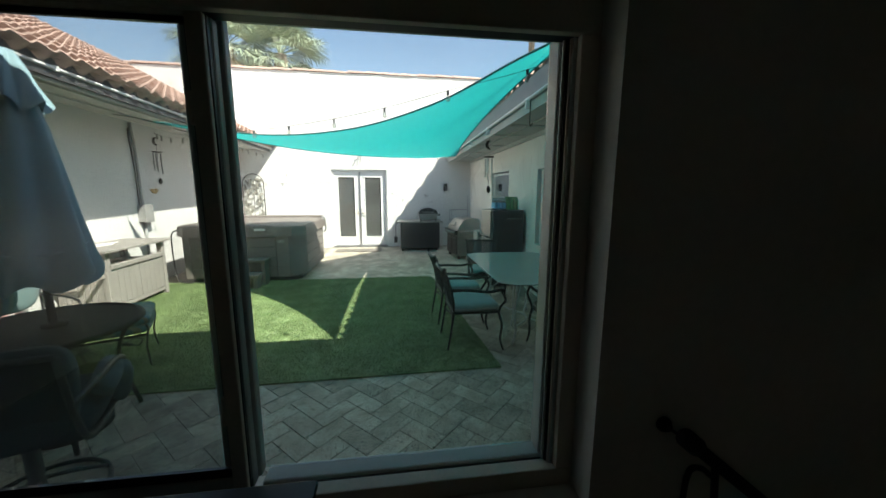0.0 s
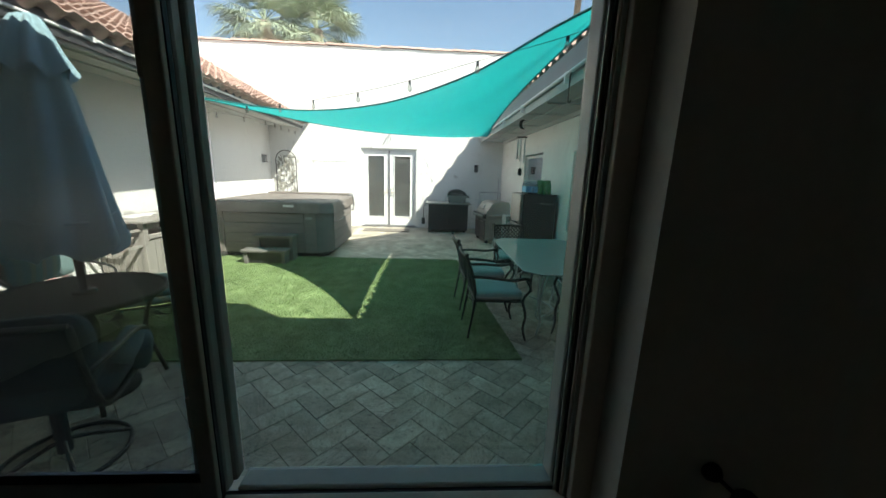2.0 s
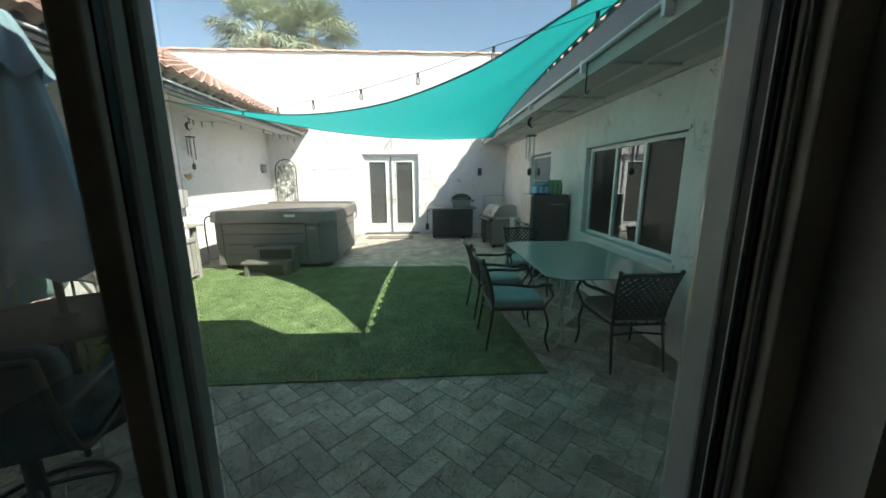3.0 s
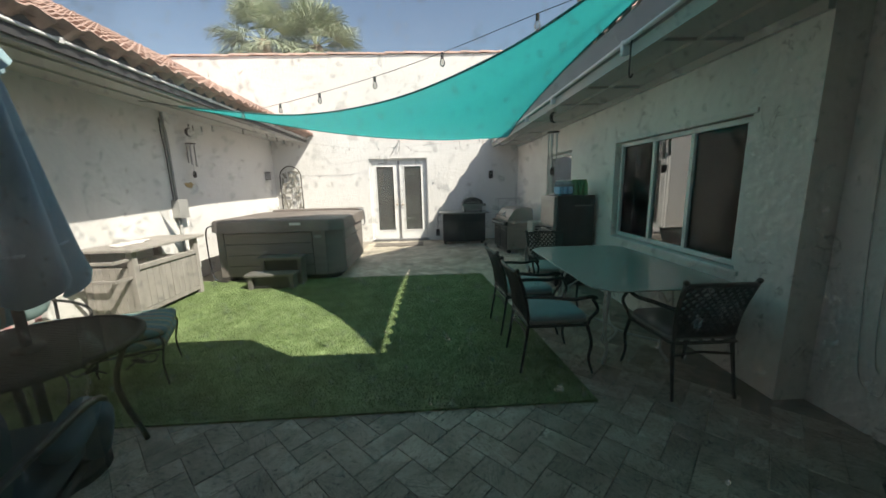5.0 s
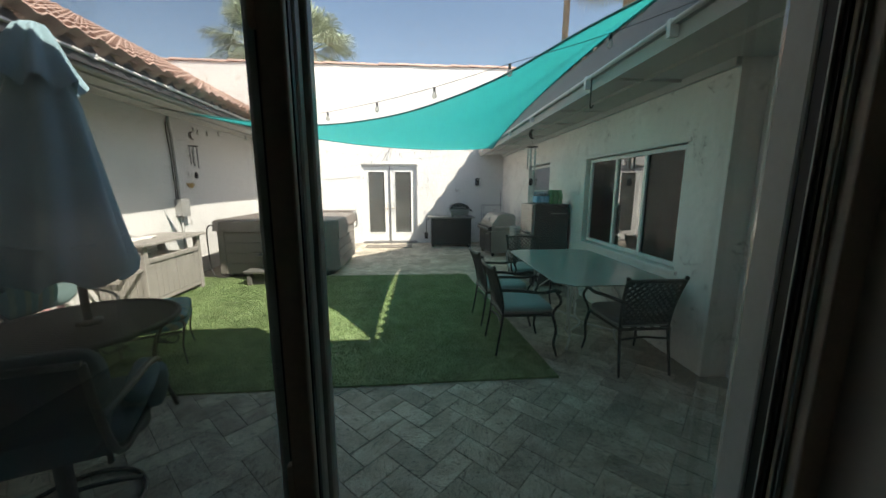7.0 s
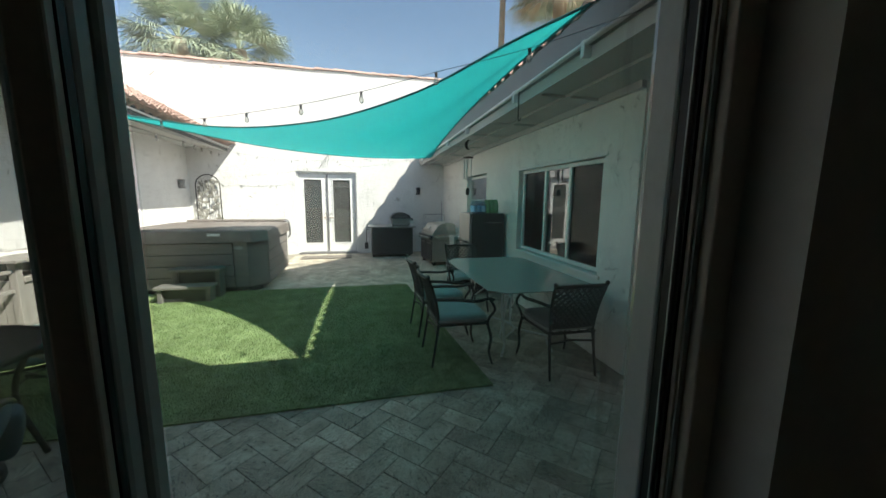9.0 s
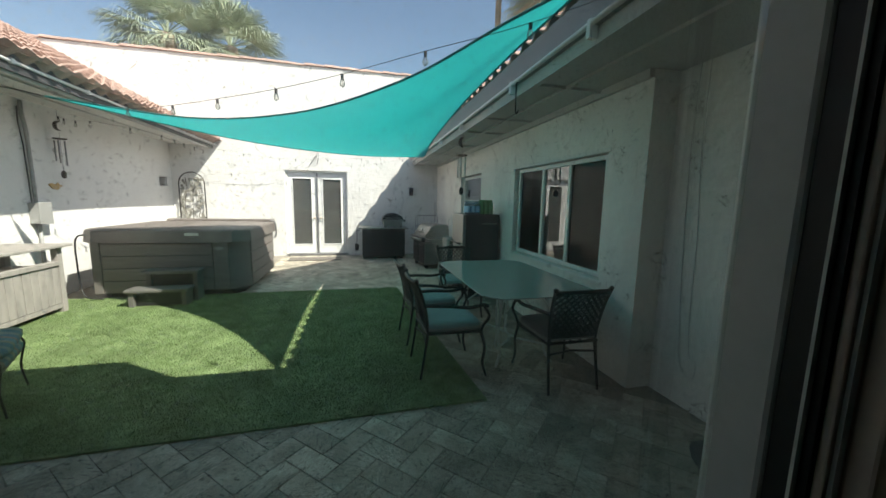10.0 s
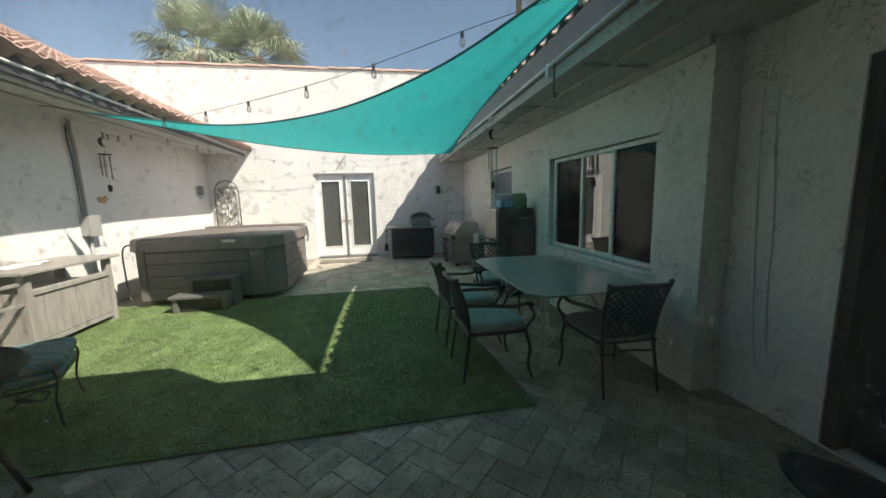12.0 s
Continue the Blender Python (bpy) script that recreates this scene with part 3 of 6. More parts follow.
structure("soffit_east", bm, SOFFIT, "pale painted soffit over the dining table")
bm = bmesh.new()
along(bm, 2.20, 2.235, 2.36, 2.383, 1.7)
structure("trim_soffit", bm, SOFFIT, "long thin batten on the soffit")
bm = bmesh.new()
along(bm, RW - 0.045, RW - 0.003, 2.325, 2.383, 2.88)
sheared(bm, 2.877, RK)
structure("trim_wall_top", bm, SOFFIT, "painted trim where wall meets soffit")
for y in (3.4, 4.6, 5.4, 6.6, 7.8, 9.0):
    structure("trim_cross", a_box(1.97, 2.53, y, y + 0.035, 2.362, 2.383), SOFFIT, "short cross batten on the soffit")
pipe = thing("gutter_pipe", "thin white conduit pipe with brackets along the eave", "pipe")
part("pipe_run", east_lean(a_tube([(1.885, y, 2.452) for y in (1.7, 4, 7, 10.05)], 0.016, 10)), WHITEPIPE, pipe, smooth=True)
for y in (2.6, 3.7, 5.35, 6.6, 8.0, 9.4):
    part("pipe_bracket", east_lean(a_box(1.868, 1.925, y - 0.018, y + 0.018, 2.37, 2.475, bev=0.004)), WHITEPIPE, pipe)

# ---- the room's own window ----
win = tagged(new("window_1"), "sliding window with a thick mullion, insect screen and dusty glass", "window", kind="structure")
# the west part, out of view, is widened to let more light in
FE, FW = -1.25, 0.940      # west and east ends of the opening
part("sill_board", a_box(FE, FW, 0.781, 0.857, 0.806, 0.820, bev=0.003), ROOMPAINT, win)
part("window_sill", a_box(FE, FW, 0.858, 0.896, 0.806, 0.864, bev=0.003), BRONZE, win, "grey-brown bottom track")
part("window_frame", a_box(FE, FW, 0.858, 0.879, 1.862, 1.929, bev=0.003), BRONZE, win)
part("top_gasket", a_box(FE, FW, 0.8795, 0.917, 1.866, 1.929), GASKET, win)
part("window_frame", a_box(0.896, FW, 0.858, 0.877, 0.8645, 1.8615, bev=0.003), BRONZE, win, "brown side frame")
# pale strip draws in the highlight along the frame's front edge
part("side_bead", a_box(0.888, 0.8955, 0.8765, 0.8795, 0.8645, 1.8615), FRAMEPALE, win, "thin pale strip along the metal side frame")
part("side_channel", a_box(0.884, FW, 0.8798, 0.8875, 0.8645, 1.8615, bev=0.002), BRONZE, win)
part("side_gasket", a_box(0.880, FW, 0.888, 0.8945, 0.8645, 1.8615), GASKET, win, "black side channel")
part("side_bead", a_box(0.8745, FW, 0.895, 0.8975, 0.8645, 1.8615), FRAMEPALE, win, "thin pale strip along the metal side frame")
part("side_gasket", a_box(0.880, FW, 0.898, 0.9175, 0.8645, 1.8615), GASKET, win, "black side channel")
part("window_frame", a_box(0.876, FW, 0.918, 0.974, 0.8585, 1.884, bev=0.005), FRAMEPALE, win, "pale outer side frame")
part("window_frame", a_box(FE + 0.001, -1.21, 0.897, 0.976, 0.8645, 1.8615, bev=0.003), BRONZE, win)
part("bottom_gasket", a_box(0.118, FW, 0.897, 0.917, 0.806, 0.850), GASKET, win)
part("bottom_rail", a_box(0.1865, FW, 0.918, 0.974, 0.806, 0.858, bev=0.005), FRAMEPALE, win, "pale bottom rail of the fixed pane")
part("top_rail", a_box(0.186, FW, 0.918, 0.974, 1.885, 1.929, bev=0.003), FRAMEPALE, win)
# meeting stile of the sliding sash, gasket and rounded fixed stile
mull = part("mullion", a_box(0.145, 0.1765, 0.870, 0.884, 0.8645, 1.8615, bev=0.003), BRONZE, win, "grey-brown meeting stile")
part("latch", a_box(0.136, 0.1455, 0.871, 0.883, 1.666, 1.727, bev=0.003), BRONZE, mull)
part("latch", a_box(0.137, 0.1455, 0.871, 0.883, 1.042, 1.108, bev=0.003), BRONZE, mull)
part("gasket", a_box(0.138, 0.1775, 0.8845, 0.8945, 0.8645, 1.8615), GASKET, win)
part("fixed_stile", a_box(0.118, 0.1795, 0.895, 0.925, 0.8645, 1.866, bev=0.007), FRAMEPALE, win, "rounded pale stile of the fixed pane")
part("fixed_stile", a_box(0.118, 0.1855, 0.926, 0.959, 0.8645, 1.884, bev=0.007), FRAMEPALE, win)
part("sash_rail", a_box(-1.21, 0.1445, 0.870, 0.884, 0.8645, 0.917, bev=0.003), BRONZE, win)
part("sash_rail", a_box(-1.21, 0.1445, 0.870, 0.884, 1.852, 1.8615, bev=0.002), BRONZE, win)
part("sash_gasket", a_box(-1.21, 0.1445, 0.873, 0.882, 0.9175, 0.938), GASKET, win)
part("sash_gasket", a_box(-1.21, 0.1445, 0.873, 0.882, 1.841, 1.8515), GASKET, win)
pn = part("pane", a_box(0.182, 0.8755, 0.964, 0.968, 0.8585, 1.8845), PANE, win, "dusty slightly green glass")
pn.visible_shadow = False
pn = part("pane", a_box(-1.21, 0.1445, 0.876, 0.880, 0.9385, 1.8405), PANE, win, "dusty slightly green glass")
pn.visible_shadow = False
bm = bmesh.new()
v = [bm.verts.new(q) for q in ((-1.21, 0.946, 0.865), (0.117, 0.946, 0.865), (0.117, 0.946, 1.866), (-1.21, 0.946, 1.866))]
bm.faces.new(v)
pn = part("insect_screen", bm, SCREEN, win, "fine grey insect screen")
pn.visible_shadow = False

# ---- french door in the north wall ----
door = tagged(new("door_1"), "closed white french double door with glazed leaves", "door", kind="structure")
part("door_frame", a_box(-1.168, -1.128, 10.16, 10.25, 0.02, 2.118), DOORWHITE, door)
part("door_frame", a_box(0.268, 0.308, 10.16, 10.25, 0.02, 2.118), DOORWHITE, door)
part("door_frame", a_box(-1.126, 0.266, 10.16, 10.25, 2.07, 2.118), DOORWHITE, door)
part("threshold", a_box(-1.168, 0.308, 10.06, 10.25, -0.005, 0.045, bev=0.004), GREYMETAL, door, "grey metal threshold")
part("astragal", a_box(-0.45, -0.41, 10.165, 10.205, 0.05, 2.06), GREYMETAL, door, "grey strip between the leaves")
for xa, xb, hx in ((-1.122, -0.452, -0.50), (-0.408, 0.262, -0.36)):
    bm = bmesh.new()
    wall_x(bm, xa, xb, 10.19, 10.235, 0.05, 2.065, [(xa + 0.12, xb - 0.12, 0.28, 1.92)])
    leaf = part("door_leaf", bm, DOORWHITE, door)
    part("glass", a_box(xa + 0.12, xb - 0.12, 10.21, 10.216, 0.28, 1.92), DOORGLASS, leaf, "dark reflecting glass")
    bm = bmesh.new()
    for a in ((xa + 0.10, xb - 0.10, 0.26, 0.28), (xa + 0.10, xb - 0.10, 1.92, 1.94)):
        box(bm, a[0], a[1], 10.178, 10.19, a[2], a[3])
    for a in ((xa + 0.10, xa + 0.12), (xb - 0.12, xb - 0.10)):
        box(bm, a[0], a[1], 10.178, 10.19, 0.28, 1.92)
    part("glazing_bead", bm, DOORWHITE, leaf)
    bm = bmesh.new()
    lathe(bm, [(0.028, 0), (0.028, 0.012), (0.012, 0.02), (0.012, 0.05)], 12)
    bmesh.ops.rotate(bm, matrix=Matrix.Rotation(radians(90), 3, "X"), verts=bm.verts)
    bmesh.ops.translate(bm, vec=(hx, 10.19, 0.95), verts=bm.verts)
    s = -1 if hx < -0.43 else 1
    tube(bm, [(hx, 10.145, 0.95), (hx + s * 0.05, 10.14, 0.945), (hx + s * 0.10, 10.145, 0.93)], 0.009)
    lathe(bm, [(0.022, 0), (0.022, 0.01)], 12, (hx, 10.18, 1.05))
    part("door_handle", bm, BRONZE, leaf, "dark lever handle", smooth=True)
    bm = bmesh.new()
    for k in range(4):
        box(bm, xa + 0.125, xb - 0.125, 10.222, 10.232, 1.80 + 0.027 * k, 1.82 + 0.027 * k)
    part("blind_slats", bm, BLIND, leaf, "raised white blind")
# solid dark block painted for the unlit room; no interior is built
structure("room_north", a_box(-1.9, 1.1, 10.36, 12.0, -0.05, 2.5), DARKROOM, "dark block in place of the unlit room behind the french door")

# ---- windows of the east house ----
def slider(name, y0, y1, z0, z1, splits, label):
    w = tagged(new(name), label, "window", kind="structure")
    X = RW + 0.045
    bm = bmesh.new()
    parts = [(y0, y1, z0, z0 + 0.04), (y0, y1, z1 - 0.04, z1), (y0, y0 + 0.04, z0 + 0.04, z1 - 0.04), (y1 - 0.04, y1, z0 + 0.04, z1 - 0.04)]
    for a in parts:
        bm = a_box(X, X + 0.07, a[0], a[1], a[2], a[3], bev=0.004)
        sheared(bm, 2.877, RK)
        part("window_frame", bm, VINYL, w)
    ys = [y0 + 0.04, *splits, y1 - 0.04]
    for s in splits:
        bm = a_box(X + 0.008, X + 0.05, s - 0.022, s + 0.022, z0 + 0.04, z1 - 0.04, bev=0.004)
        sheared(bm, 2.877, RK)
        part("mullion", bm, VINYL, w)
    for a, b in zip(ys, ys[1:]):
        clear = not splits or (a in splits and b in splits)
        bm = a_box(X + 0.03, X + 0.036, a, b, z0 + 0.04, z1 - 0.04)
        sheared(bm, 2.877, RK)
        part("pane", bm, HOUSEGLASS if clear else SCREENEDGLASS, w, "bright reflecting glass" if clear else "dark screened glass")
    return w


wnd = slider("window_2", 3.345, 5.09, 0.785, 1.86, [3.93, 4.47], "white framed sliding window reflecting the courtyard")
bm = bmesh.new()
box(bm, RW - 0.02, RW + 0.05, 3.26, 5.16, 0.735, 0.772, bev=0.008)
sheared(bm, 2.877, RK)
part("window_sill", bm, STUCCO, wnd, "rough white sill")
bm = bmesh.new()
box(bm, RW - 0.012, RW + 0.04, 3.26, 5.16, 1.868, 1.905, bev=0.006)
sheared(bm, 2.877, RK)
part("lintel", bm, STUCCO, wnd)
slider("window_3", 6.54, 7.68, 1.18, 1.90, [], "small white framed window above the fridge")
# unseen dark shell, added so that no daylight leaks in behind the windows
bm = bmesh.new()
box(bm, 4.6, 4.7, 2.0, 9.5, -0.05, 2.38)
structure("room_east", bm, DARKROOM, "added dark back wall standing for the unlit room behind the window")
structure("floor_east", a_box(2.9, 4.7, 2.9, 9.5, -0.05, 0.0), DARKROOM, "added dark floor standing for the unlit room behind the window")
structure("room_wall", a_box(3.03, 4.597, 2.70, 2.80, -0.05, 2.57), DARKROOM, "added dark side wall keeping daylight out behind the window")
structure("room_wall", a_box(2.95, 4.597, 9.40, 9.497, 0.002, 2.57), DARKROOM, "added dark side wall keeping daylight out behind the window")
structure("room_ceiling", a_box(2.86, 4.597, 2.803, 9.397, 2.42, 2.50), DARKROOM, "added dark ceiling keeping daylight out behind the window")

# ---- dark door in the alcove ----
dd = tagged(new("door_2"), "dark brown door with glass lights in a dark frame", "door", kind="structure")
part("door_frame", a_box(2.80, 2.93, 2.205, 2.263, 0.0, 2.038), BROWNDOOR, dd)
part("door_frame", a_box(2.80, 2.93, 1.062, 1.295, 0.0, 2.038), BROWNDOOR, dd)
part("door_frame", a_box(2.80, 2.93, 1.297, 2.203, 1.98, 2.038), BROWNDOOR, dd)
bm = bmesh.new()
holes = []
for k in range(4):
    for a in (1.405, 1.775):
        holes.append((a, a + 0.31, 0.22 + 0.43 * k, 0.22 + 0.43 * k + 0.38))
wall_y(bm, 2.87, 2.91, 1.299, 2.201, 0.02, 1.975, holes)
leaf = part("door_leaf", bm, BROWNDOOR, dd)
for h in holes:
    part("pane", a_box(2.888, 2.893, h[0], h[1], h[2], h[3]), DOORLIGHT, leaf)
# unseen dark walls, added to keep the space behind the door lightless
structure("room_alcove", a_box(3.1, 3.2, 0.9, 2.69, -0.05, 2.3), DARKROOM, "added dark wall standing for the unlit room behind the door")
structure("room_wall", a_box(3.022, 3.098, 0.9, 0.98, -0.05, 2.3), DARKROOM, "added dark wall end keeping daylight out behind the door")
# door step in the dark enamel, so that no pale strip shows
structure("floor_alcove", a_box(2.786, 3.098, 1.003, 2.69, -0.05, -0.003), DARKSTEEL, "door step, coloured dark")


# ---- shade sail ----
A, B, C = Vector((-2.601, 5.412, 2.432)), Vector((1.829, 8.18, 2.345)), Vector((1.675, 2.335, 2.535))
AC = curve_pts([C, (1.415, 2.736, 2.485), (0.846, 3.486, 2.316), (-0.031, 4.382, 2.228), (-1.207, 5.134, 2.263), A], 8)
BC = curve_pts([C, (1.658, 3.305, 2.528), (1.602, 4.467, 2.422), (1.589, 5.763, 2.277), (1.718, 7.034, 2.223), B], 8)
AB = curve_pts([A, (-0.944, 6.038, 2.187), (0.484, 6.922, 2.171), B], 10)


def at(line, t):
    f = t * (len(line) - 1)
    i = min(int(f), len(line) - 2)
    return line[i].lerp(line[i + 1], f - i)


bm = bmesh.new()
grid = []
NS, NT = 36, 36
for i in range(NS + 1):
    s = i / NS
    row = []
    for j in range(NT + 1):
        t = j / NT
        p = at(AC, s).lerp(at(BC, s), t) + (at(AB, t) - A.lerp(B, t)) * s ** 2
        p.z += 0.02 * math.sin(math.pi * t) * math.sin(math.pi * s) * math.sin(9 * t + 4 * s)
        row.append(bm.verts.new(p))
    grid.append(row)
for i in range(NS):
    for j in range(NT):
        bm.faces.new((grid[i][j], grid[i + 1][j], grid[i + 1][j + 1], grid[i][j + 1]))
bmesh.ops.remove_doubles(bm, verts=bm.verts, dist=1e-4)
sail = thing("shade_sail", "triangular teal shade sail stretched between the eaves", "shade sail")
part("cloth", bm, SAIL, sail, smooth=True)
part("hem", a_tube(AC, 0.009, 6), mat("teal_hem", (0.006, 0.16, 0.16), 0.8), sail, "darker stitched hem")
part("hem", a_tube(BC, 0.009, 6), bpy.data.materials["teal_hem"], sail)
part("hem", a_tube(AB, 0.009, 6), bpy.data.materials["teal_hem"], sail)
part("corner_rope", a_tube([A, (-2.9, 5.5, 2.50), (-3.2, 5.6, 2.55)], 0.006, 6), CABLE, sail)
part("corner_rope", a_tube([B, (1.9, 8.35, 2.40)], 0.006, 6), CABLE, sail)
part("corner_rope", a_tube([C, (1.9, 2.15, 2.62)], 0.006, 6), CABLE, sail)

# ---- turf ----
TX0 = -3.45
def turf_edge(y):
    return 1.425 - (y - 2.93) * 0.079
bm = bmesh.new()
prism(bm, [(TX0, 2.89), (-1.4, 2.89), (turf_edge(2.93), 2.94), (turf_edge(6.3), 6.29), (-1.0, 6.37), (TX0, 6.42)], -0.004, 0.014)
structure("artificial_lawn", bm, TURF, "rectangular green artificial turf laid on the patio")


FADEDBLUE = mat("faded_blue_cloth", (0.055, 0.115, 0.145), 0.9, var=0.15, scale=9, fine=200, bump=0.4)

# ---- the room: rail and sill box ----
rail = thing("handrail", "black iron stair handrail end fixed to the room wall", "handrail")
bm = bmesh.new()
lathe(bm, [(0.017, 0), (0.017, 0.008), (0.010, 0.018)], 14)
bmesh.ops.rotate(bm, matrix=Matrix.Rotation(radians(90), 3, "X"), verts=bm.verts)
bmesh.ops.translate(bm, vec=(1.107, 0.779, 1.026), verts=bm.verts)
part("rosette", bm, BLACKIRON, rail, smooth=True)
part("stem", a_tube([(1.107, 0.77, 1.026), (1.09, 0.72, 1.045), (1.078, 0.67, 1.062)], 0.0035, 8), BLACKIRON, rail)
part("rail", a_tube([(1.066, 0.67, 1.071), (1.246, 0.67, 0.921), (1.9, 0.67, 0.376)], 0.013, 12), BLACKIRON, rail, smooth=True)
part("end_cap", a_tube([(1.060, 0.67, 1.077), (1.086, 0.67, 1.055)], 0.019, 12), BLACKIRON, rail, smooth=True)
part("scroll", a_tube(curve_pts([(1.128, 0.67, 0.985), (1.107, 0.67, 1.003), (1.084, 0.67, 1.008), (1.074, 0.67, 0.989), (1.071, 0.67, 0.94), (1.068, 0.67, 0.7), (1.068, 0.67, -0.35)], 6), 0.0055, 8), BLACKIRON, rail, smooth=True)
part("baluster", a_tube([(1.136, 0.67, 0.998), (1.143, 0.67, 0.93), (1.143, 0.67, -0.35)], 0.0065, 8), BLACKIRON, rail)
sb = thing("sill_box", "flat dark lacquered box on legs before the window sill", "box")
part("body", a_box(-0.45, 0.350, 0.56, 0.745, 0.78, 0.985, bev=0.004), DARKBOX, sb)
part("lid", a_box(-0.455, 0.357, 0.555, 0.75, 0.986, 0.999, bev=0.003), DARKBOX, sb)
part("leg", a_box(-0.44, -0.40, 0.60, 0.64, -0.35, 0.78), DARKBOX, sb)
part("leg", a_box(0.30, 0.34, 0.60, 0.64, -0.35, 0.78), DARKBOX, sb)

# ---- spa ----
spa = thing("hot_tub", "covered grey-brown hot tub with panelled sides", "hot tub")
X0, X1, Y0, Y1 = -3.07, -1.03, 6.30, 8.32


def oct_pts(x0, x1, y0, y1, c):
    return [(x0 + c, y0), (x1 - c, y0), (x1, y0 + c), (x1, y1 - c), (x1 - c, y1), (x0 + c, y1), (x0, y1 - c), (x0, y0 + c)]


bm = bmesh.new()
prism(bm, oct_pts(X0 + 0.12, X1 - 0.12, Y0 + 0.12, Y1 - 0.12, 0.14), -0.01, 0.09)
part("base", bm, DARKSTEEL, spa, "dark recessed base")
bm = bmesh.new()
prism(bm, oct_pts(X0 + 0.04, X1 - 0.04, Y0 + 0.04, Y1 - 0.04, 0.20), 0.085, 0.80)
part("shell", bm, DARKSTEEL, spa)
for k in range(4):
    za, zb = 0.095 + 0.172 * k, 0.095 + 0.172 * k + 0.162
    part("panel", a_box(X0 + 0.25, X1 - 0.46, Y0 + 0.015, Y0 + 0.05, za, zb, bev=0.006), TUBSIDE, spa)
    part("panel", a_box(X1 - 0.05, X1 - 0.015, Y0 + 0.28, Y1 - 0.28, za, zb, bev=0.006), TUBSIDE, spa)
for x in (X0 + 0.14, X1 - 0.45):
    w = 0.105 if x < -2 else 0.20
    part("corner_post", a_box(x, x + w, Y0 + 0.008, Y0 + 0.06, 0.09, 0.80, bev=0.01), TUBSIDE, spa)
bm = bmesh.new()
prism(bm, [(X1 - 0.245, Y0 + 0.03), (X1 - 0.03, Y0 + 0.245), (X1 - 0.06, Y0 + 0.275), (X1 - 0.275, Y0 + 0.06)], 0.09, 0.80)
part("corner_panel", bm, TUBSIDE, spa, "angled corner panel")
bm = bmesh.new()
prism(bm, [(X0 + 0.245, Y0 + 0.03), (X0 + 0.03, Y0 + 0.245), (X0 + 0.06, Y0 + 0.275), (X0 + 0.275, Y0 + 0.06)], 0.09, 0.80)
part("corner_panel", bm, TUBSIDE, spa)
bm = bmesh.new()
lo = [bm.verts.new((x, y, 0.79)) for x, y in oct_pts(X0 - 0.02, X1 + 0.02, Y0 - 0.03, Y1 + 0.02, 0.20)]
mi = [bm.verts.new((x, y, 0.955)) for x, y in oct_pts(X0 - 0.005, X1 + 0.005, Y0 - 0.015, Y1, 0.19)]
hi = [bm.verts.new((x, y, 0.975)) for x, y in oct_pts(X0 + 0.05, X1 - 0.05, Y0 + 0.05, Y1 - 0.05, 0.18)]
c0 = bm.verts.new((-2.02, 7.3, 1.015))
for i in range(8):
    j = (i + 1) % 8
    bm.faces.new((lo[i], lo[j], mi[j], mi[i]))
    bm.faces.new((mi[i], mi[j], hi[j], hi[i]))
    bm.faces.new((hi[i], hi[j], c0))
bm.faces.new(lo[::-1])
bmesh.ops.bevel(bm, geom=[e for e in bm.edges if abs(e.verts[0].co.z - e.verts[1].co.z) < 0.01 and e.verts[0].co.z > 0.9], offset=0.012, segments=2, affect="EDGES")
cover = part("cover", bm, TUBCOVER, spa, "brown vinyl cover with a skirt")
part("cover_ridge", a_box(X0 + 0.25, X1 - 0.02, Y1 - 0.25, Y1 - 0.03, 0.975, 1.02, bev=0.015), TUBCOVER, cover)
part("badge", a_box(-1.80, -1.63, Y0 - 0.036, Y0 - 0.025, 0.885, 0.925, bev=0.003), PAPER, spa, "small pale maker's plate")
bm = bmesh.new()
lathe(bm, [(0.055, 0), (0.055, 0.006), (0.045, 0.01)], 18)
for v in bm.verts:
    v.co = Vector((v.co.x * 1.2, -v.co.z, v.co.y * 0.5))
bmesh.ops.translate(bm, vec=(-1.40, Y0 + 0.014, 0.70), verts=bm.verts)
part("emblem", bm, GREYPAINT, spa, "oval pale emblem")
bm = bmesh.new()
tube(bm, curve_pts([(X1 - 0.02, Y1 - 0.45, 1.0), (X1 + 0.04, Y1 - 0.44, 1.0), (X1 + 0.07, Y1 - 0.43, 0.92), (X1 + 0.07, Y1 - 0.42, 0.74), (X1 + 0.03, Y1 - 0.42, 0.68)], 5), 0.016)
part("cover_lift", bm, GREYMETAL, spa, "bent grey cover lifter bar", smooth=True)
bm = a_tube(curve_pts([(X0 + 0.08, Y0 + 0.1, 0.90), (X0 - 0.03, Y0 + 0.06, 0.84), (X0 - 0.04, Y0 + 0.05, 0.5), (X0 - 0.02, Y0 + 0.05, 0.15), (X0 + 0.1, Y0 - 0.05, 0.06), (X0 + 0.3, Y0 - 0.1, 0.05)], 6), 0.011, 8)
part("hose", bm, DARKSTEEL, spa, "dark hose down the side", smooth=True)

st = thing("spa_steps", "two-tread grey plastic steps in front of the hot tub", "steps")
part("tread", a_box(-2.33, -1.62, 5.80, 6.05, 0.20, 0.245, bev=0.012), STEPPLASTIC, st)
part("tread", a_box(-2.24, -1.57, 6.02, 6.28, 0.40, 0.445, bev=0.012), STEPPLASTIC, st)
for x in (-2.30, -1.71):
    part("side", a_box(x, x + 0.06, 5.83, 6.03, -0.002, 0.20, bev=0.008), STEPPLASTIC, st)
for x in (-2.20, -1.66):
    part("side", a_box(x, x + 0.06, 6.06, 6.26, -0.002, 0.40, bev=0.008), STEPPLASTIC, st)
# near-black panels fill the gaps below both treads
part("riser", a_box(-2.24, -1.71, 5.88, 5.90, 0.0, 0.198), DARKSTEEL, st, "dark panel filling the gap under the tread")
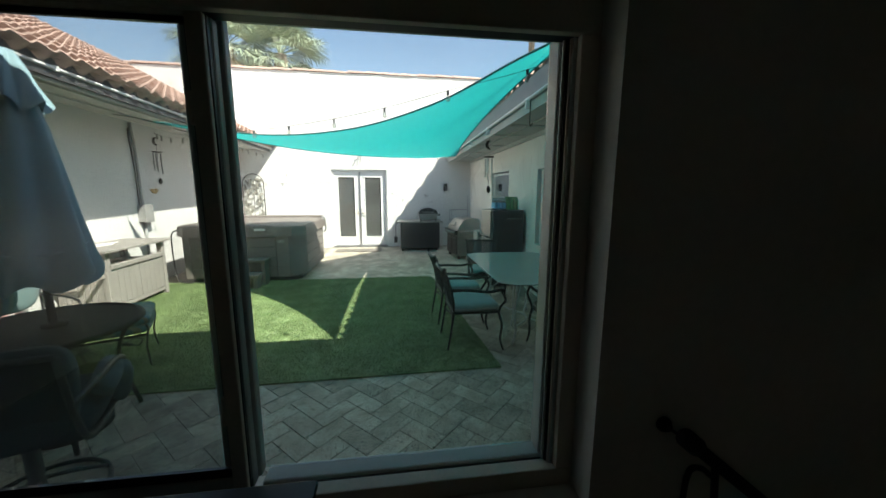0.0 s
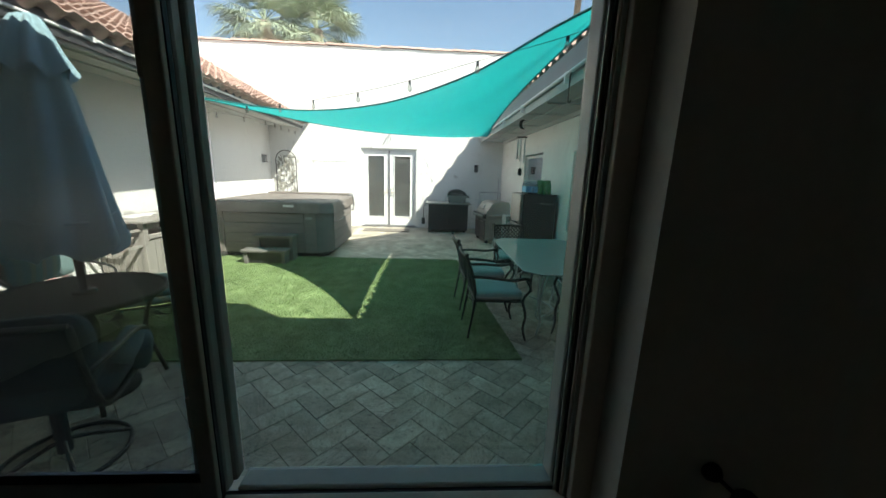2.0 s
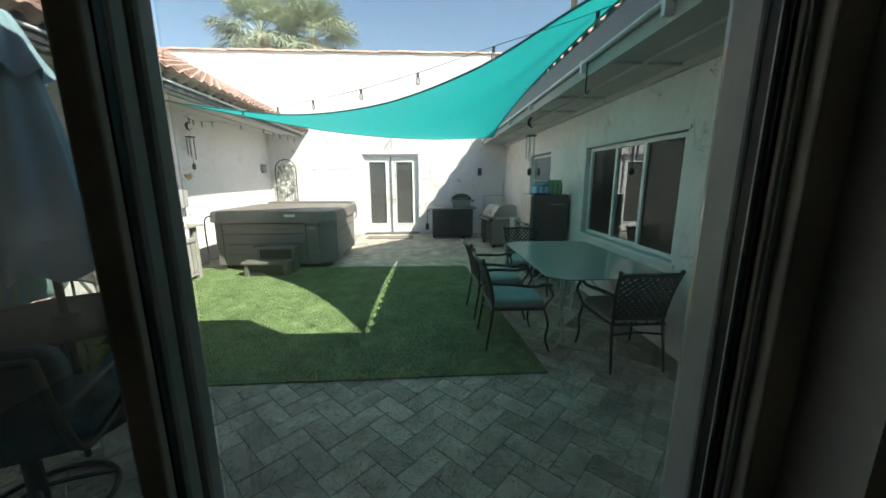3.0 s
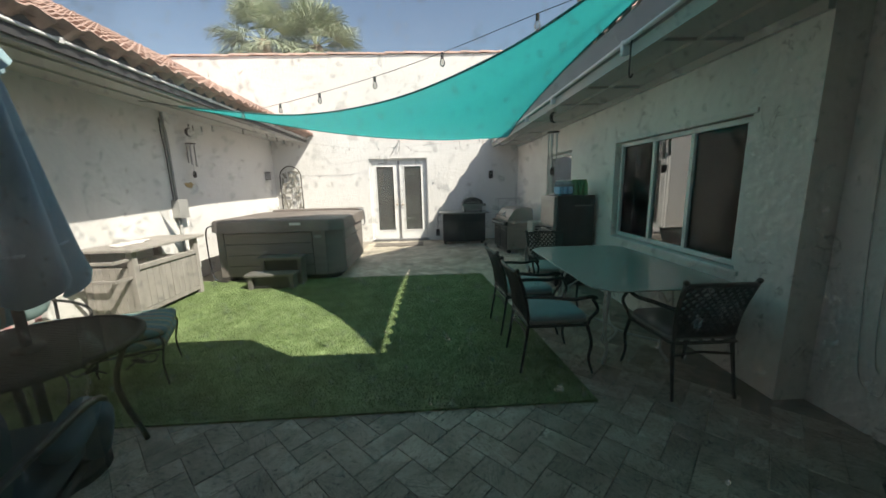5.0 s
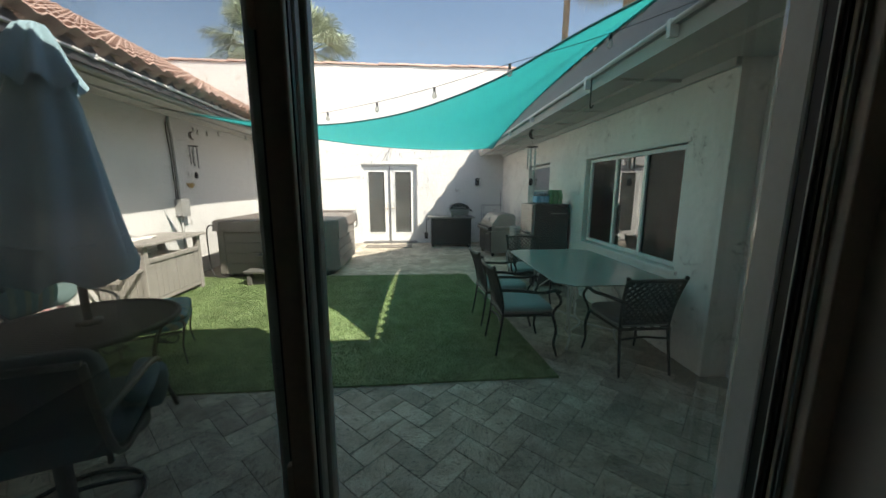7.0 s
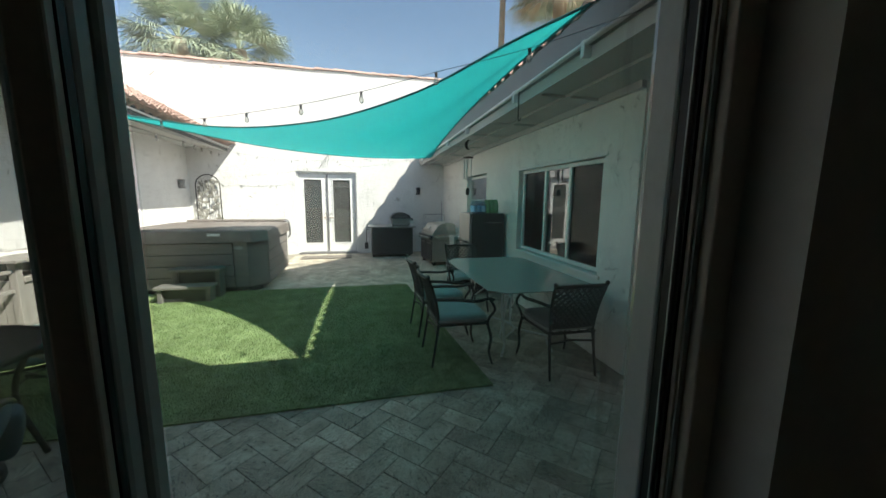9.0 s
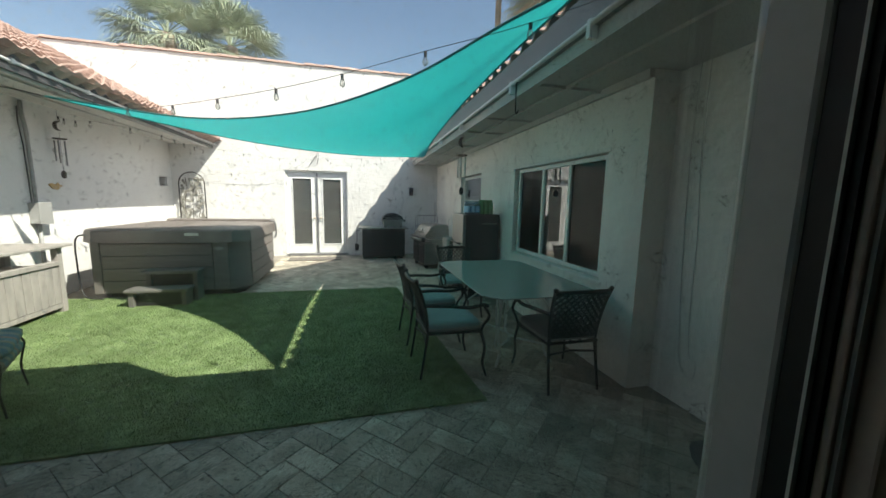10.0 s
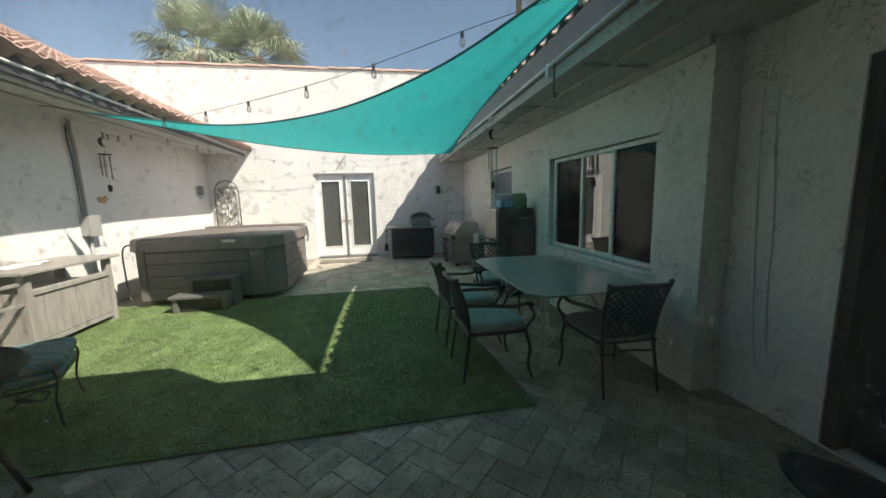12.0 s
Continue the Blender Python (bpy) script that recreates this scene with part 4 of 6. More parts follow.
part("riser", a_box(-2.14, -1.66, 6.10, 6.12, 0.0, 0.398), DARKSTEEL, st, "dark panel filling the gap under the tread")

# ---- weathered buffet cabinet by the west wall ----
cab = thing("buffet_cabinet", "weathered grey wooden outdoor serving cabinet by the wall", "cabinet")
bx0, bx1, by0, by1 = -3.50, -2.93, 4.76, 5.86
part("worktop", a_box(bx0 - 0.02, bx1 + 0.06, by0 - 0.06, by1 + 0.08, 0.80, 0.835, bev=0.008), WEATHERED, cab)
for x in (bx0, bx1 - 0.07):
    for y in (by0, by1 - 0.07):
        part("post", a_box(x, x + 0.07, y, y + 0.07, 0.012, 0.80, bev=0.006), WEATHERED, cab)
part("rail", a_box(bx1 - 0.05, bx1 + 0.012, by0 + 0.07, by1 - 0.07, 0.585, 0.64, bev=0.006), WEATHERED, cab)
part("floor_board", a_box(bx0 + 0.02, bx1 - 0.02, by0 + 0.02, by1 - 0.02, 0.09, 0.11), WEATHERED, cab)
part("shelf", a_box(bx0 + 0.02, bx1 - 0.05, by0 + 0.02, by1 - 0.02, 0.56, 0.58), WEATHERED, cab)
part("bottom_rail", a_box(bx1 - 0.05, bx1 - 0.01, by0 + 0.07, by1 - 0.07, 0.07, 0.125, bev=0.004), WEATHERED, cab)
half = (by1 - by0 - 0.14) / 2
for k in range(2):
    ya = by0 + 0.07 + half * k
    dr = part("cabinet_door", a_box(bx1 - 0.03, bx1 - 0.022, ya + 0.004, ya + half - 0.004, 0.13, 0.58), WEATHERED, cab)
    for s in range(5):
        w = (half - 0.01) / 5
        part("plank", a_box(bx1 - 0.022, bx1 - 0.006, ya + 0.005 + s * w, ya + 0.005 + (s + 1) * w - 0.006, 0.132, 0.578, bev=0.003), WEATHERED, dr)
for s in range(6):
    w = (bx1 - bx0 - 0.14) / 6
    part("plank", a_box(bx0 + 0.07 + s * w, bx0 + 0.07 + (s + 1) * w - 0.006, by0 + 0.01, by0 + 0.03, 0.09, 0.62, bev=0.003), WEATHERED, cab)
for z in (0.50, 0.70):
    sh = part("side_rack", a_box(bx0 + 0.03, bx1 - 0.02, by0 - 0.23, by0 - 0.20, z, z + 0.035, bev=0.005), WEATHERED, cab)
    for x in (bx0 + 0.05, bx1 - 0.06):
        part("rack_arm", a_box(x, x + 0.03, by0 - 0.20, by0 + 0.005, z, z + 0.03), WEATHERED, sh)
pp = thing("paper_wrap", "crumpled pale wrapper lying on the cabinet top", "wrapper")
bm = bmesh.new()
for k in range(5):
    pillow(bm, 0.11, 0.13, 0.02, pose(-3.25 + 0.03 * math.sin(k * 2.3), 4.98 + 0.085 * k, 0.847, 6 * math.sin(k), 8 * math.cos(3 * k), 40 * k), n=7)
part("sheet", bm, PAPER, pp)


tw = thing("beach_towel", "pink and white striped towel hanging over a rail", "towel")
for k in range(6):
    part("stripe", a_pillow(0.075, 0.05, 0.62, pose(-3.47 + 0.072 * k, 4.0 + 0.006 * math.sin(2.4 * k), 0.33, 4), p=0.4, n=7), PINKCLOTH if k % 2 == 0 else PAPER, tw, smooth=True)

# ---- dining set ----
table = thing("dining_table", "rectangular frosted glass patio table on white iron legs", "table")
tx0, tx1, ty0, ty1, c = 1.445, 2.46, 3.05, 4.72, 0.13
bm = bmesh.new()
prism(bm, [(tx0 + c, ty0), (tx1 - c, ty0), (tx1, ty0 + c), (tx1, ty1 - c), (tx1 - c, ty1), (tx0 + c, ty1), (tx0, ty1 - c), (tx0, ty0 + c)], 0.712, 0.722)
bmesh.ops.bevel(bm, geom=[e for e in bm.edges], offset=0.002, segments=1, affect="EDGES")
part("tabletop", bm, TABLEGLASS, table, "frosted pale green glass")
part("ring_frame", a_tube([(tx0 + 0.15, ty0 + 0.14, 0.70), (tx1 - 0.15, ty0 + 0.14, 0.70), (tx1 - 0.15, ty1 - 0.14, 0.70), (tx0 + 0.15, ty1 - 0.14, 0.70)], 0.011, 8, closed=True), WHITEIRON, table)
for sx in (0, 1):
    for sy in (0, 1):
        x = tx0 + 0.27 if sx == 0 else tx1 - 0.27
        y = ty0 + 0.40 if sy == 0 else ty1 - 0.40
        dx, dy = (-1 if sx == 0 else 1), (-1 if sy == 0 else 1)
        leg = part("leg", a_tube(curve_pts([(x - 0.10 * dx, y - 0.2 * dy, 0.695), (x - 0.01 * dx, y, 0.52), (x + 0.01 * dx, y + 0.02 * dy, 0.30), (x - 0.02 * dx, y, 0.12), (x + 0.03 * dx, y + 0.05 * dy, 0.002)], 7), 0.012, 8), WHITEIRON, table, smooth=True)
        part("scroll", a_tube(curve_pts([(x + 0.02 * dx, y + 0.02 * dy, 0.69), (x + 0.035 * dx, y + 0.03 * dy, 0.5), (x + 0.03 * dx, y + 0.04 * dy, 0.3), (x + 0.05 * dx, y + 0.05 * dy, 0.22), (x + 0.02 * dx, y + 0.04 * dy, 0.17)], 5), 0.008, 6), WHITEIRON, leg, smooth=True)
for sx in (0, 1):
    x = tx0 + 0.27 if sx == 0 else tx1 - 0.27
    part("stretcher", a_tube(curve_pts([(x, ty0 + 0.40, 0.15), (1.95, 3.75, 0.16), (x, ty1 - 0.40, 0.15)], 8), 0.010, 8), WHITEIRON, table, smooth=True)
    part("brace", a_tube([(x, ty0 + 0.40, 0.35), (1.95, ty0 + 0.75, 0.69)], 0.008, 8), WHITEIRON, table)
    part("brace", a_tube([(x, ty1 - 0.40, 0.35), (1.95, ty1 - 0.75, 0.69)], 0.008, 8), WHITEIRON, table)


def dining_chair(m, label, cloth, told):
    """Cast metal armchair facing +y."""
    ch = thing("dining_chair", label, "chair", m, "chairs round the glass table")
    w, h0, h1 = 0.225, 0.40, 0.81

    def bp(u, z):
        f = (z - h0) / (h1 - h0)
        return Vector((u * (0.88 + 0.14 * f), -0.20 - 0.10 * f + 0.02 * math.sin(math.pi * f) - 0.03 * (1 - (u / w) ** 2) * f, z))
    bm = bmesh.new()
    tube(bm, [bp(-w, z) for z in np.linspace(h0 - 0.03, h1, 8)], 0.013)
    tube(bm, [bp(w, z) for z in np.linspace(h0 - 0.03, h1, 8)], 0.013)
    tube(bm, [bp(u, h1 - 0.012 + 0.012 * math.cos(u / w * 1.5)) for u in np.linspace(-w, w, 10)], 0.016)
    tube(bm, [bp(u, h0 + 0.03) for u in np.linspace(-w, w, 6)], 0.011)
    for s in (-1, 1):
        lathe(bm, [(0.008, -0.012), (0.018, 0), (0.018, 0.012), (0.006, 0.024)], 10, bp(s * w, h1 + 0.006))
    part("back_frame", bm, IRONDARK, ch, smooth=True)
    bm = bmesh.new()
    st_ = 0.052
    for sgn in (-1, 1):
        k = -12
        while k < 26:
            cc = k * st_
            pts = []
            for t in np.linspace(0, 1, 60):
                u = -w + 2 * w * t
                z = h0 + 0.035 + (cc + sgn * (u + w) if sgn > 0 else cc - (u + w)) 
                if h0 + 0.03 <= z <= h1 - 0.015:
                    pts.append(bp(u, z))
            if len(pts) > 3:
                pts = [pts[0], pts[len(pts) // 2], pts[-1]]
                tube(bm, pts, 0.0115, 4)
            k += 1
    part("backrest", bm, IRONDARK, ch, "woven diagonal metal lattice")
    bm = bmesh.new()
    tube(bm, [(-0.235, 0.24, 0.385), (0.235, 0.24, 0.385), (0.21, -0.21, 0.385), (-0.21, -0.21, 0.385)], 0.013, 8, closed=True)
    for k in range(5):
        tube(bm, [(-0.17 + 0.085 * k, -0.2, 0.388), (-0.18 + 0.09 * k, 0.24, 0.388)], 0.008, 6)
    part("seat_frame", bm, IRONDARK, ch)
    for s in (-1, 1):
        part("leg", a_tube(curve_pts([(s * 0.232, 0.235, 0.39), (s * 0.245, 0.27, 0.25), (s * 0.245, 0.255, 0.12), (s * 0.255, 0.285, 0.002)], 5), 0.014, 8, r1=0.010), IRONDARK, ch, smooth=True)
        part("leg", a_tube(curve_pts([(s * 0.20, -0.20, 0.40), (s * 0.205, -0.22, 0.25), (s * 0.212, -0.26, 0.002)], 6), 0.014, 8, r1=0.010), IRONDARK, ch, smooth=True)
        arm = part("armrest", a_tube(curve_pts([bp(s * w, 0.62), (s * 0.245, -0.05, 0.615), (s * 0.265, 0.12, 0.60), (s * 0.262, 0.235, 0.615), (s * 0.258, 0.285, 0.60)], 5), 0.015, 8), IRONDARK, ch, smooth=True)
        part("arm_post", a_tube(curve_pts([(s * 0.258, 0.25, 0.605), (s * 0.272, 0.29, 0.52), (s * 0.25, 0.25, 0.44), (s * 0.235, 0.24, 0.39)], 5), 0.012, 8), IRONDARK, arm, smooth=True)
    part("stretcher", a_tube([(-0.205, -0.215, 0.30), (0, -0.19, 0.31), (0.205, -0.215, 0.30)], 0.009, 8), IRONDARK, ch)
    cu = part("cushion", a_pillow(0.47, 0.46, 0.085, pose(0, 0.02, 0.435), p=0.25), cloth, ch, told, smooth=True)
    part("welt", a_pillow(0.476, 0.466, 0.05, pose(0, 0.02, 0.42), p=0.22), GREYCUSHION, cu, "grey cushion side", smooth=True)
    return ch


DULLCUSHION = mat("dull_grey_cushion_cloth", (0.11, 0.115, 0.11), 0.9, var=0.1, scale=5, fine=260, bump=0.3, sheen=0.2)
dining_chair(pose(2.115, 3.16, 0), "dark cast metal armchair with lattice back and grey cushion", DULLCUSHION, "dull grey seat cushion")
ch = dining_chair(pose(1.255, 3.53, 0, 0, 0, -88), "dark cast metal armchair with lattice back and teal cushion", TEALCUSHION, "teal seat cushion with a grey edge")
copy_thing(ch, pose(1.235, 4.22, 0, 0, 0, -86))
copy_thing(ch, pose(1.79, 4.98, 0, 0, 0, 176))

# ---- umbrella table corner ----
rt = thing("round_table", "round dark slatted metal patio table", "table")
RX, RY, RR, RZ = -1.64, 2.52, 0.45, 0.70
part("rim", a_tube([(RX + RR * math.cos(a), RY + RR * math.sin(a), RZ) for a in np.linspace(0, 2 * math.pi, 41)[:-1]], 0.018, 8, closed=True), DARKBROWN, rt, smooth=True)
for k in range(38):
    u = -RR + 0.02 + (2 * RR - 0.04) * k / 37
    hw = math.sqrt(max(RR * RR - u * u, 0.0004)) - 0.008
    part("slat", a_box(RX - hw, RX + hw, RY + u - 0.008, RY + u + 0.008, RZ - 0.006, RZ + 0.006), DARKBROWN, rt)
for k in range(4):
    a = math.pi / 4 + k * math.pi / 2
    part("leg", a_tube(curve_pts([(RX + 0.40 * math.cos(a), RY + 0.40 * math.sin(a), RZ - 0.01), (RX + 0.30 * math.cos(a), RY + 0.30 * math.sin(a), 0.4), (RX + 0.38 * math.cos(a), RY + 0.38 * math.sin(a), 0.0)], 6), 0.014, 8), DARKBROWN, rt, smooth=True)
um = thing("patio_umbrella", "closed faded teal patio umbrella standing through the table", "umbrella")
part("pole", a_tube([(RX + 0.04, RY, 0.05), (RX + 0.02, RY, 2.2)], 0.02, 12), DARKBROWN, um, smooth=True)
part("hub_ring", a_tube([(RX + 0.04, RY, 0.708), (RX + 0.04, RY, 0.733)], 0.06, 16), DARKBROWN, um, smooth=True)
bm = bmesh.new()
lathe(bm, [(0.20, 0), (0.20, 0.04), (0.05, 0.08), (0.03, 0.25)], 20, (RX + 0.04, RY, 0.0))
part("base", bm, DARKBROWN, um, "dark round base")


def folded_cloth(prof, folds, depth, n=120, lean=0.0, hem=0.0, cx=0.0, cy=0.0):
    bm = bmesh.new()
    rows = []
    for i, (r, z) in enumerate(prof):
        f = i / (len(prof) - 1)
        row = []
        for k in range(n):
            a = 2 * math.pi * k / n
            rr = r * (1 + depth * (0.3 + 0.7 * f) * math.cos(folds * a + 1.2 * f) + 0.06 * math.sin(3 * a + 2.1))
            zz = z + hem * f * math.cos(folds * a + 0.6)
            row.append(bm.verts.new((cx + lean * (1 - f) + rr * math.cos(a), cy + rr * math.sin(a) * 0.9, zz)))
        rows.append(row)
    for A_, B_ in zip(rows, rows[1:]):
        for k in range(n):
            bm.faces.new((A_[k], A_[(k + 1) % n], B_[(k + 1) % n], B_[k]))
    bm.faces.new(rows[0])
    return bm


part("canopy", folded_cloth([(0.06, 2.18), (0.11, 2.06), (0.15, 1.9), (0.19, 1.65), (0.23, 1.38), (0.27, 1.14), (0.295, 1.03), (0.285, 0.98)], 7, 0.20, lean=0.05, hem=0.035, cx=RX - 0.03, cy=RY), UMBRELLA, um, "faded teal canvas hanging in folds", smooth=True)
part("top_flap", folded_cloth([(0.012, 2.32), (0.06, 2.295), (0.095, 2.22), (0.135, 2.11), (0.185, 2.01)], 8, 0.14, lean=0.03, hem=0.03, cx=RX - 0.005, cy=RY), UMBRELLA, um, "wind flap", smooth=True)
part("strap", a_tube([(RX - 0.03 + 0.27 * math.cos(a), RY + 0.245 * math.sin(a), 1.20 + 0.02 * math.sin(2 * a)) for a in np.linspace(0, 2 * math.pi, 33)[:-1]], 0.008, 6, closed=True), UMBRELLA, um)


def iron_seat(name, label, m, cloth, back, group):
    s = thing(name, label, "chair" if back else "ottoman", m, group)
    bm = bmesh.new()
    tube(bm, [(-0.27, -0.25, 0.30), (0.27, -0.25, 0.30), (0.27, 0.25, 0.30), (-0.27, 0.25, 0.30)], 0.011, 8, closed=True)
    for k in range(6):
        tube(bm, [(-0.22 + 0.088 * k, -0.25, 0.30), (-0.22 + 0.088 * k, 0.25, 0.30)], 0.006, 6)
    part("seat_frame", bm, BLACKIRON, s)
    for sx in (-1, 1):
        for sy in (-1, 1):
            part("leg", a_tube(curve_pts([(sx * 0.27, sy * 0.25, 0.40), (sx * 0.285, sy * 0.262, 0.34), (sx * 0.26, sy * 0.24, 0.18), (sx * 0.28, sy * 0.26, 0.0)], 5), 0.007, 8), BLACKIRON, s, smooth=True)
        part("scroll", a_tube(curve_pts([(sx * 0.1, -0.255, 0.29), (sx * 0.2, -0.257, 0.22), (sx * 0.24, -0.257, 0.27), (sx * 0.17, -0.257, 0.28), (sx * 0.05, -0.256, 0.20)], 6), 0.006, 6), BLACKIRON, s)
        part("scroll_leaf", a_pillow(0.09, 0.008, 0.03, pose(sx * 0.13, -0.257, 0.245, 0, sx * 25, 0), n=6, p=0.8), BLACKIRON, s)
    part("cushion", a_pillow(0.60, 0.56, 0.085, pose(0, 0, 0.352), p=0.3), cloth, s, "striped cushion", smooth=True)
    part("cushion", a_pillow(0.60, 0.56, 0.085, pose(0.01, 0.01, 0.43, 2, 0, 2), p=0.3), cloth, s, smooth=True)
    if back:
        part("backrest", a_tube(curve_pts([(-0.27, -0.25, 0.36), (-0.28, -0.33, 0.7), (-0.15, -0.37, 0.86), (0.15, -0.37, 0.86), (0.28, -0.33, 0.7), (0.27, -0.25, 0.36)], 6), 0.011, 8), BLACKIRON, s, smooth=True)
        part("pillow", a_pillow(0.50, 0.16, 0.44, pose(0, -0.22, 0.70, -14), p=0.55), TEALCUSHION, s, "teal pillow", smooth=True)
        part("pillow", a_pillow(0.40, 0.14, 0.36, pose(0.12, -0.08, 0.66, -22, 10, 12), p=0.55), STRIPES, s, smooth=True)
        for sx in (-1, 1):
            part("armrest", a_tube(curve_pts([(sx * 0.27, -0.28, 0.60), (sx * 0.31, 0, 0.60), (sx * 0.31, 0.24, 0.585), (sx * 0.30, 0.27, 0.50), (sx * 0.28, 0.25, 0.32)], 6), 0.011, 8), BLACKIRON, s, smooth=True)
    return s


iron_seat("ottoman", "black wrought iron ottoman with two striped cushions", pose(-2.01, 3.47, 0, 0, 0, 25.7), STRIPES, False, "seats round the umbrella table")
iron_seat("patio_chair", "black wrought iron armchair heaped with teal pillows", pose(-2.62, 3.35, 0, 0, 0, -118), STRIPES, True, "seats round the umbrella table")

sw = thing("swivel_chair", "dark sling swivel chair with blue cushions and ring base", "chair", pose(-1.28, 1.93, 0, 0, 0, 22), "seats round the umbrella table")
part("ring_base", a_tube([(0.26 * math.cos(a), 0.26 * math.sin(a), 0.014) for a in np.linspace(0, 2 * math.pi, 33)[:-1]], 0.012, 8, closed=True), BLACKIRON, sw, smooth=True)
for k in range(4):
    a = k * math.pi / 2 + 0.5
    part("base_arm", a_tube(curve_pts([(0.26 * math.cos(a), 0.26 * math.sin(a), 0.014), (0.12 * math.cos(a), 0.12 * math.sin(a), 0.08), (0, 0, 0.12)], 4), 0.011, 8), BLACKIRON, sw)
part("column", a_tube([(0, 0, 0.05), (0, 0, 0.33)], 0.032, 12), BLACKIRON, sw)
bm = bmesh.new()
rows = []
for i in range(13):
    t = i / 12
    y, z = (0.27 - 0.5 * t / 0.5, 0.40 - 0.05 * math.sin(math.pi * t / 0.5)) if t <= 0.5 else (-0.23 - 0.16 * (t - 0.5) / 0.5, 0.40 + 0.46 * (t - 0.5) / 0.5)
    rows.append([bm.verts.new((x, y, z)) for x in (-0.27, -0.09, 0.09, 0.27)])
for A_, B_ in zip(rows, rows[1:]):
    for k in range(3):
        bm.faces.new((A_[k], A_[k + 1], B_[k + 1], B_[k]))
bmesh.ops.solidify(bm, geom=bm.faces[:], thickness=0.012)
part("sling", bm, NAVYMESH, sw, "dark navy sling seat and back", smooth=True)
for s in (-1, 1):
    part("side_rail", a_tube(curve_pts([(s * 0.28, 0.28, 0.39), (s * 0.28, 0.02, 0.36), (s * 0.28, -0.22, 0.40), (s * 0.28, -0.33, 0.62), (s * 0.28, -0.39, 0.87)], 5), 0.015, 8), BLACKIRON, sw, smooth=True)
    part("armrest", a_tube(curve_pts([(s * 0.28, -0.33, 0.62), (s * 0.31, -0.1, 0.63), (s * 0.32, 0.15, 0.62), (s * 0.32, 0.27, 0.56), (s * 0.31, 0.20, 0.44), (s * 0.28, 0.14, 0.37)], 5), 0.015, 8), BLACKIRON, sw, smooth=True)
part("top_rail", a_tube([(-0.28, -0.39, 0.87), (0, -0.40, 0.89), (0.28, -0.39, 0.87)], 0.015, 8), BLACKIRON, sw)
part("seat_cushion", a_pillow(0.56, 0.54, 0.12, pose(0.02, 0.05, 0.45, 3), p=0.35), BLUECLOTH, sw, "faded blue seat cushion", smooth=True)
part("back_cushion", a_pillow(0.50, 0.11, 0.44, pose(0.02, -0.20, 0.64, -15), p=0.35), BLUECLOTH, sw, "faded blue back cushion", smooth=True)
part("towel", a_pillow(0.12, 0.34, 0.10, pose(0.29, 0.10, 0.56, 6, 30, 8), p=0.6, pinch=0.4), FADEDBLUE, sw, "faded blue cloth over the arm", smooth=True)
part("towel", a_pillow(0.10, 0.16, 0.22, pose(0.31, 0.20, 0.47, 10, 12, 20), p=0.6), FADEDBLUE, sw, smooth=True)

# ---- kitchen corner ----
cart = thing("prep_cart", "stainless topped dark outdoor prep cart", "cart")
part("worktop", a_box(0.58, 1.76, 9.22, 9.86, 0.735, 0.77, bev=0.006), STEEL, cart, "stainless steel top")
part("body", a_box(0.66, 1.68, 9.27, 9.82, 0.06, 0.734, bev=0.008), DARKSTEEL, cart)
for k in range(2):
    part("cabinet_door", a_box(0.675 + 0.505 * k, 1.165 + 0.505 * k, 9.252, 9.269, 0.10, 0.55, bev=0.004), DARKSTEEL, cart)
part("drawer", a_box(0.675, 1.67, 9.252, 9.269, 0.57, 0.71, bev=0.004), DARKSTEEL, cart)
for x in (0.70, 1.60):
    for y in (9.32, 9.76):
        part("wheel", a_tube([(x, y - 0.02, 0.032), (x, y + 0.02, 0.032)], 0.032, 12), BLACKIRON, cart)
part("side_bar", a_tube(curve_pts([(0.60, 9.3, 0.70), (0.54, 9.32, 0.70), (0.54, 9.7, 0.70), (0.60, 9.75, 0.70)], 4), 0.010, 8), BLACKIRON, cart)
sp = thing("grill_spatula", "long dark grill spatula hanging from the cart", "spatula")
part("handle", a_tube([(0.535, 9.29, 0.69), (0.53, 9.285, 0.38)], 0.008, 8), BLACKIRON, sp)
part("blade", a_box(0.485, 0.575, 9.281, 9.287, 0.22, 0.38, bev=0.002), BLACKIRON, sp)
ov = thing("pizza_oven", "small steel table-top pizza oven with a dark domed lid", "oven")
part("body", a_box(1.17, 1.62, 9.34, 9.74, 0.80, 0.905, bev=0.01), STEEL, ov)
bm = bmesh.new()
N_ = 12
ra_, rb_ = [], []
for k in range(N_ + 1):
    a = math.pi * k / N_
    ra_.append(bm.verts.new((1.395 - 0.25 * math.cos(a), 9.36, 0.96 + 0.15 * math.sin(a))))
    rb_.append(bm.verts.new((1.395 - 0.25 * math.cos(a), 9.74, 0.96 + 0.15 * math.sin(a))))
for k in range(N_):
    bm.faces.new((ra_[k], ra_[k + 1], rb_[k + 1], rb_[k]))
bm.faces.new(ra_[::-1])
bm.faces.new(rb_)
bm.faces.new((ra_[0], rb_[0], rb_[-1], ra_[-1]))
part("lid", bm, DARKSTEEL, ov, "dark domed lid")
part("band", a_box(1.13, 1.66, 9.33, 9.75, 0.906, 0.958, bev=0.006), STEEL, ov)
part("handle", a_tube(curve_pts([(1.25, 9.35, 0.98), (1.28, 9.30, 1.0), (1.51, 9.30, 1.0), (1.54, 9.35, 0.98)], 4), 0.008, 8), STEEL, ov)
for x in (1.20, 1.59):
    part("foot", a_box(x - 0.02, x + 0.02, 9.38, 9.42, 0.77, 0.80), BLACKIRON, ov)
part("side_knob", a_tube([(1.65, 9.45, 0.93), (1.71, 9.45, 0.93)], 0.03, 12), BLACKIRON, ov)

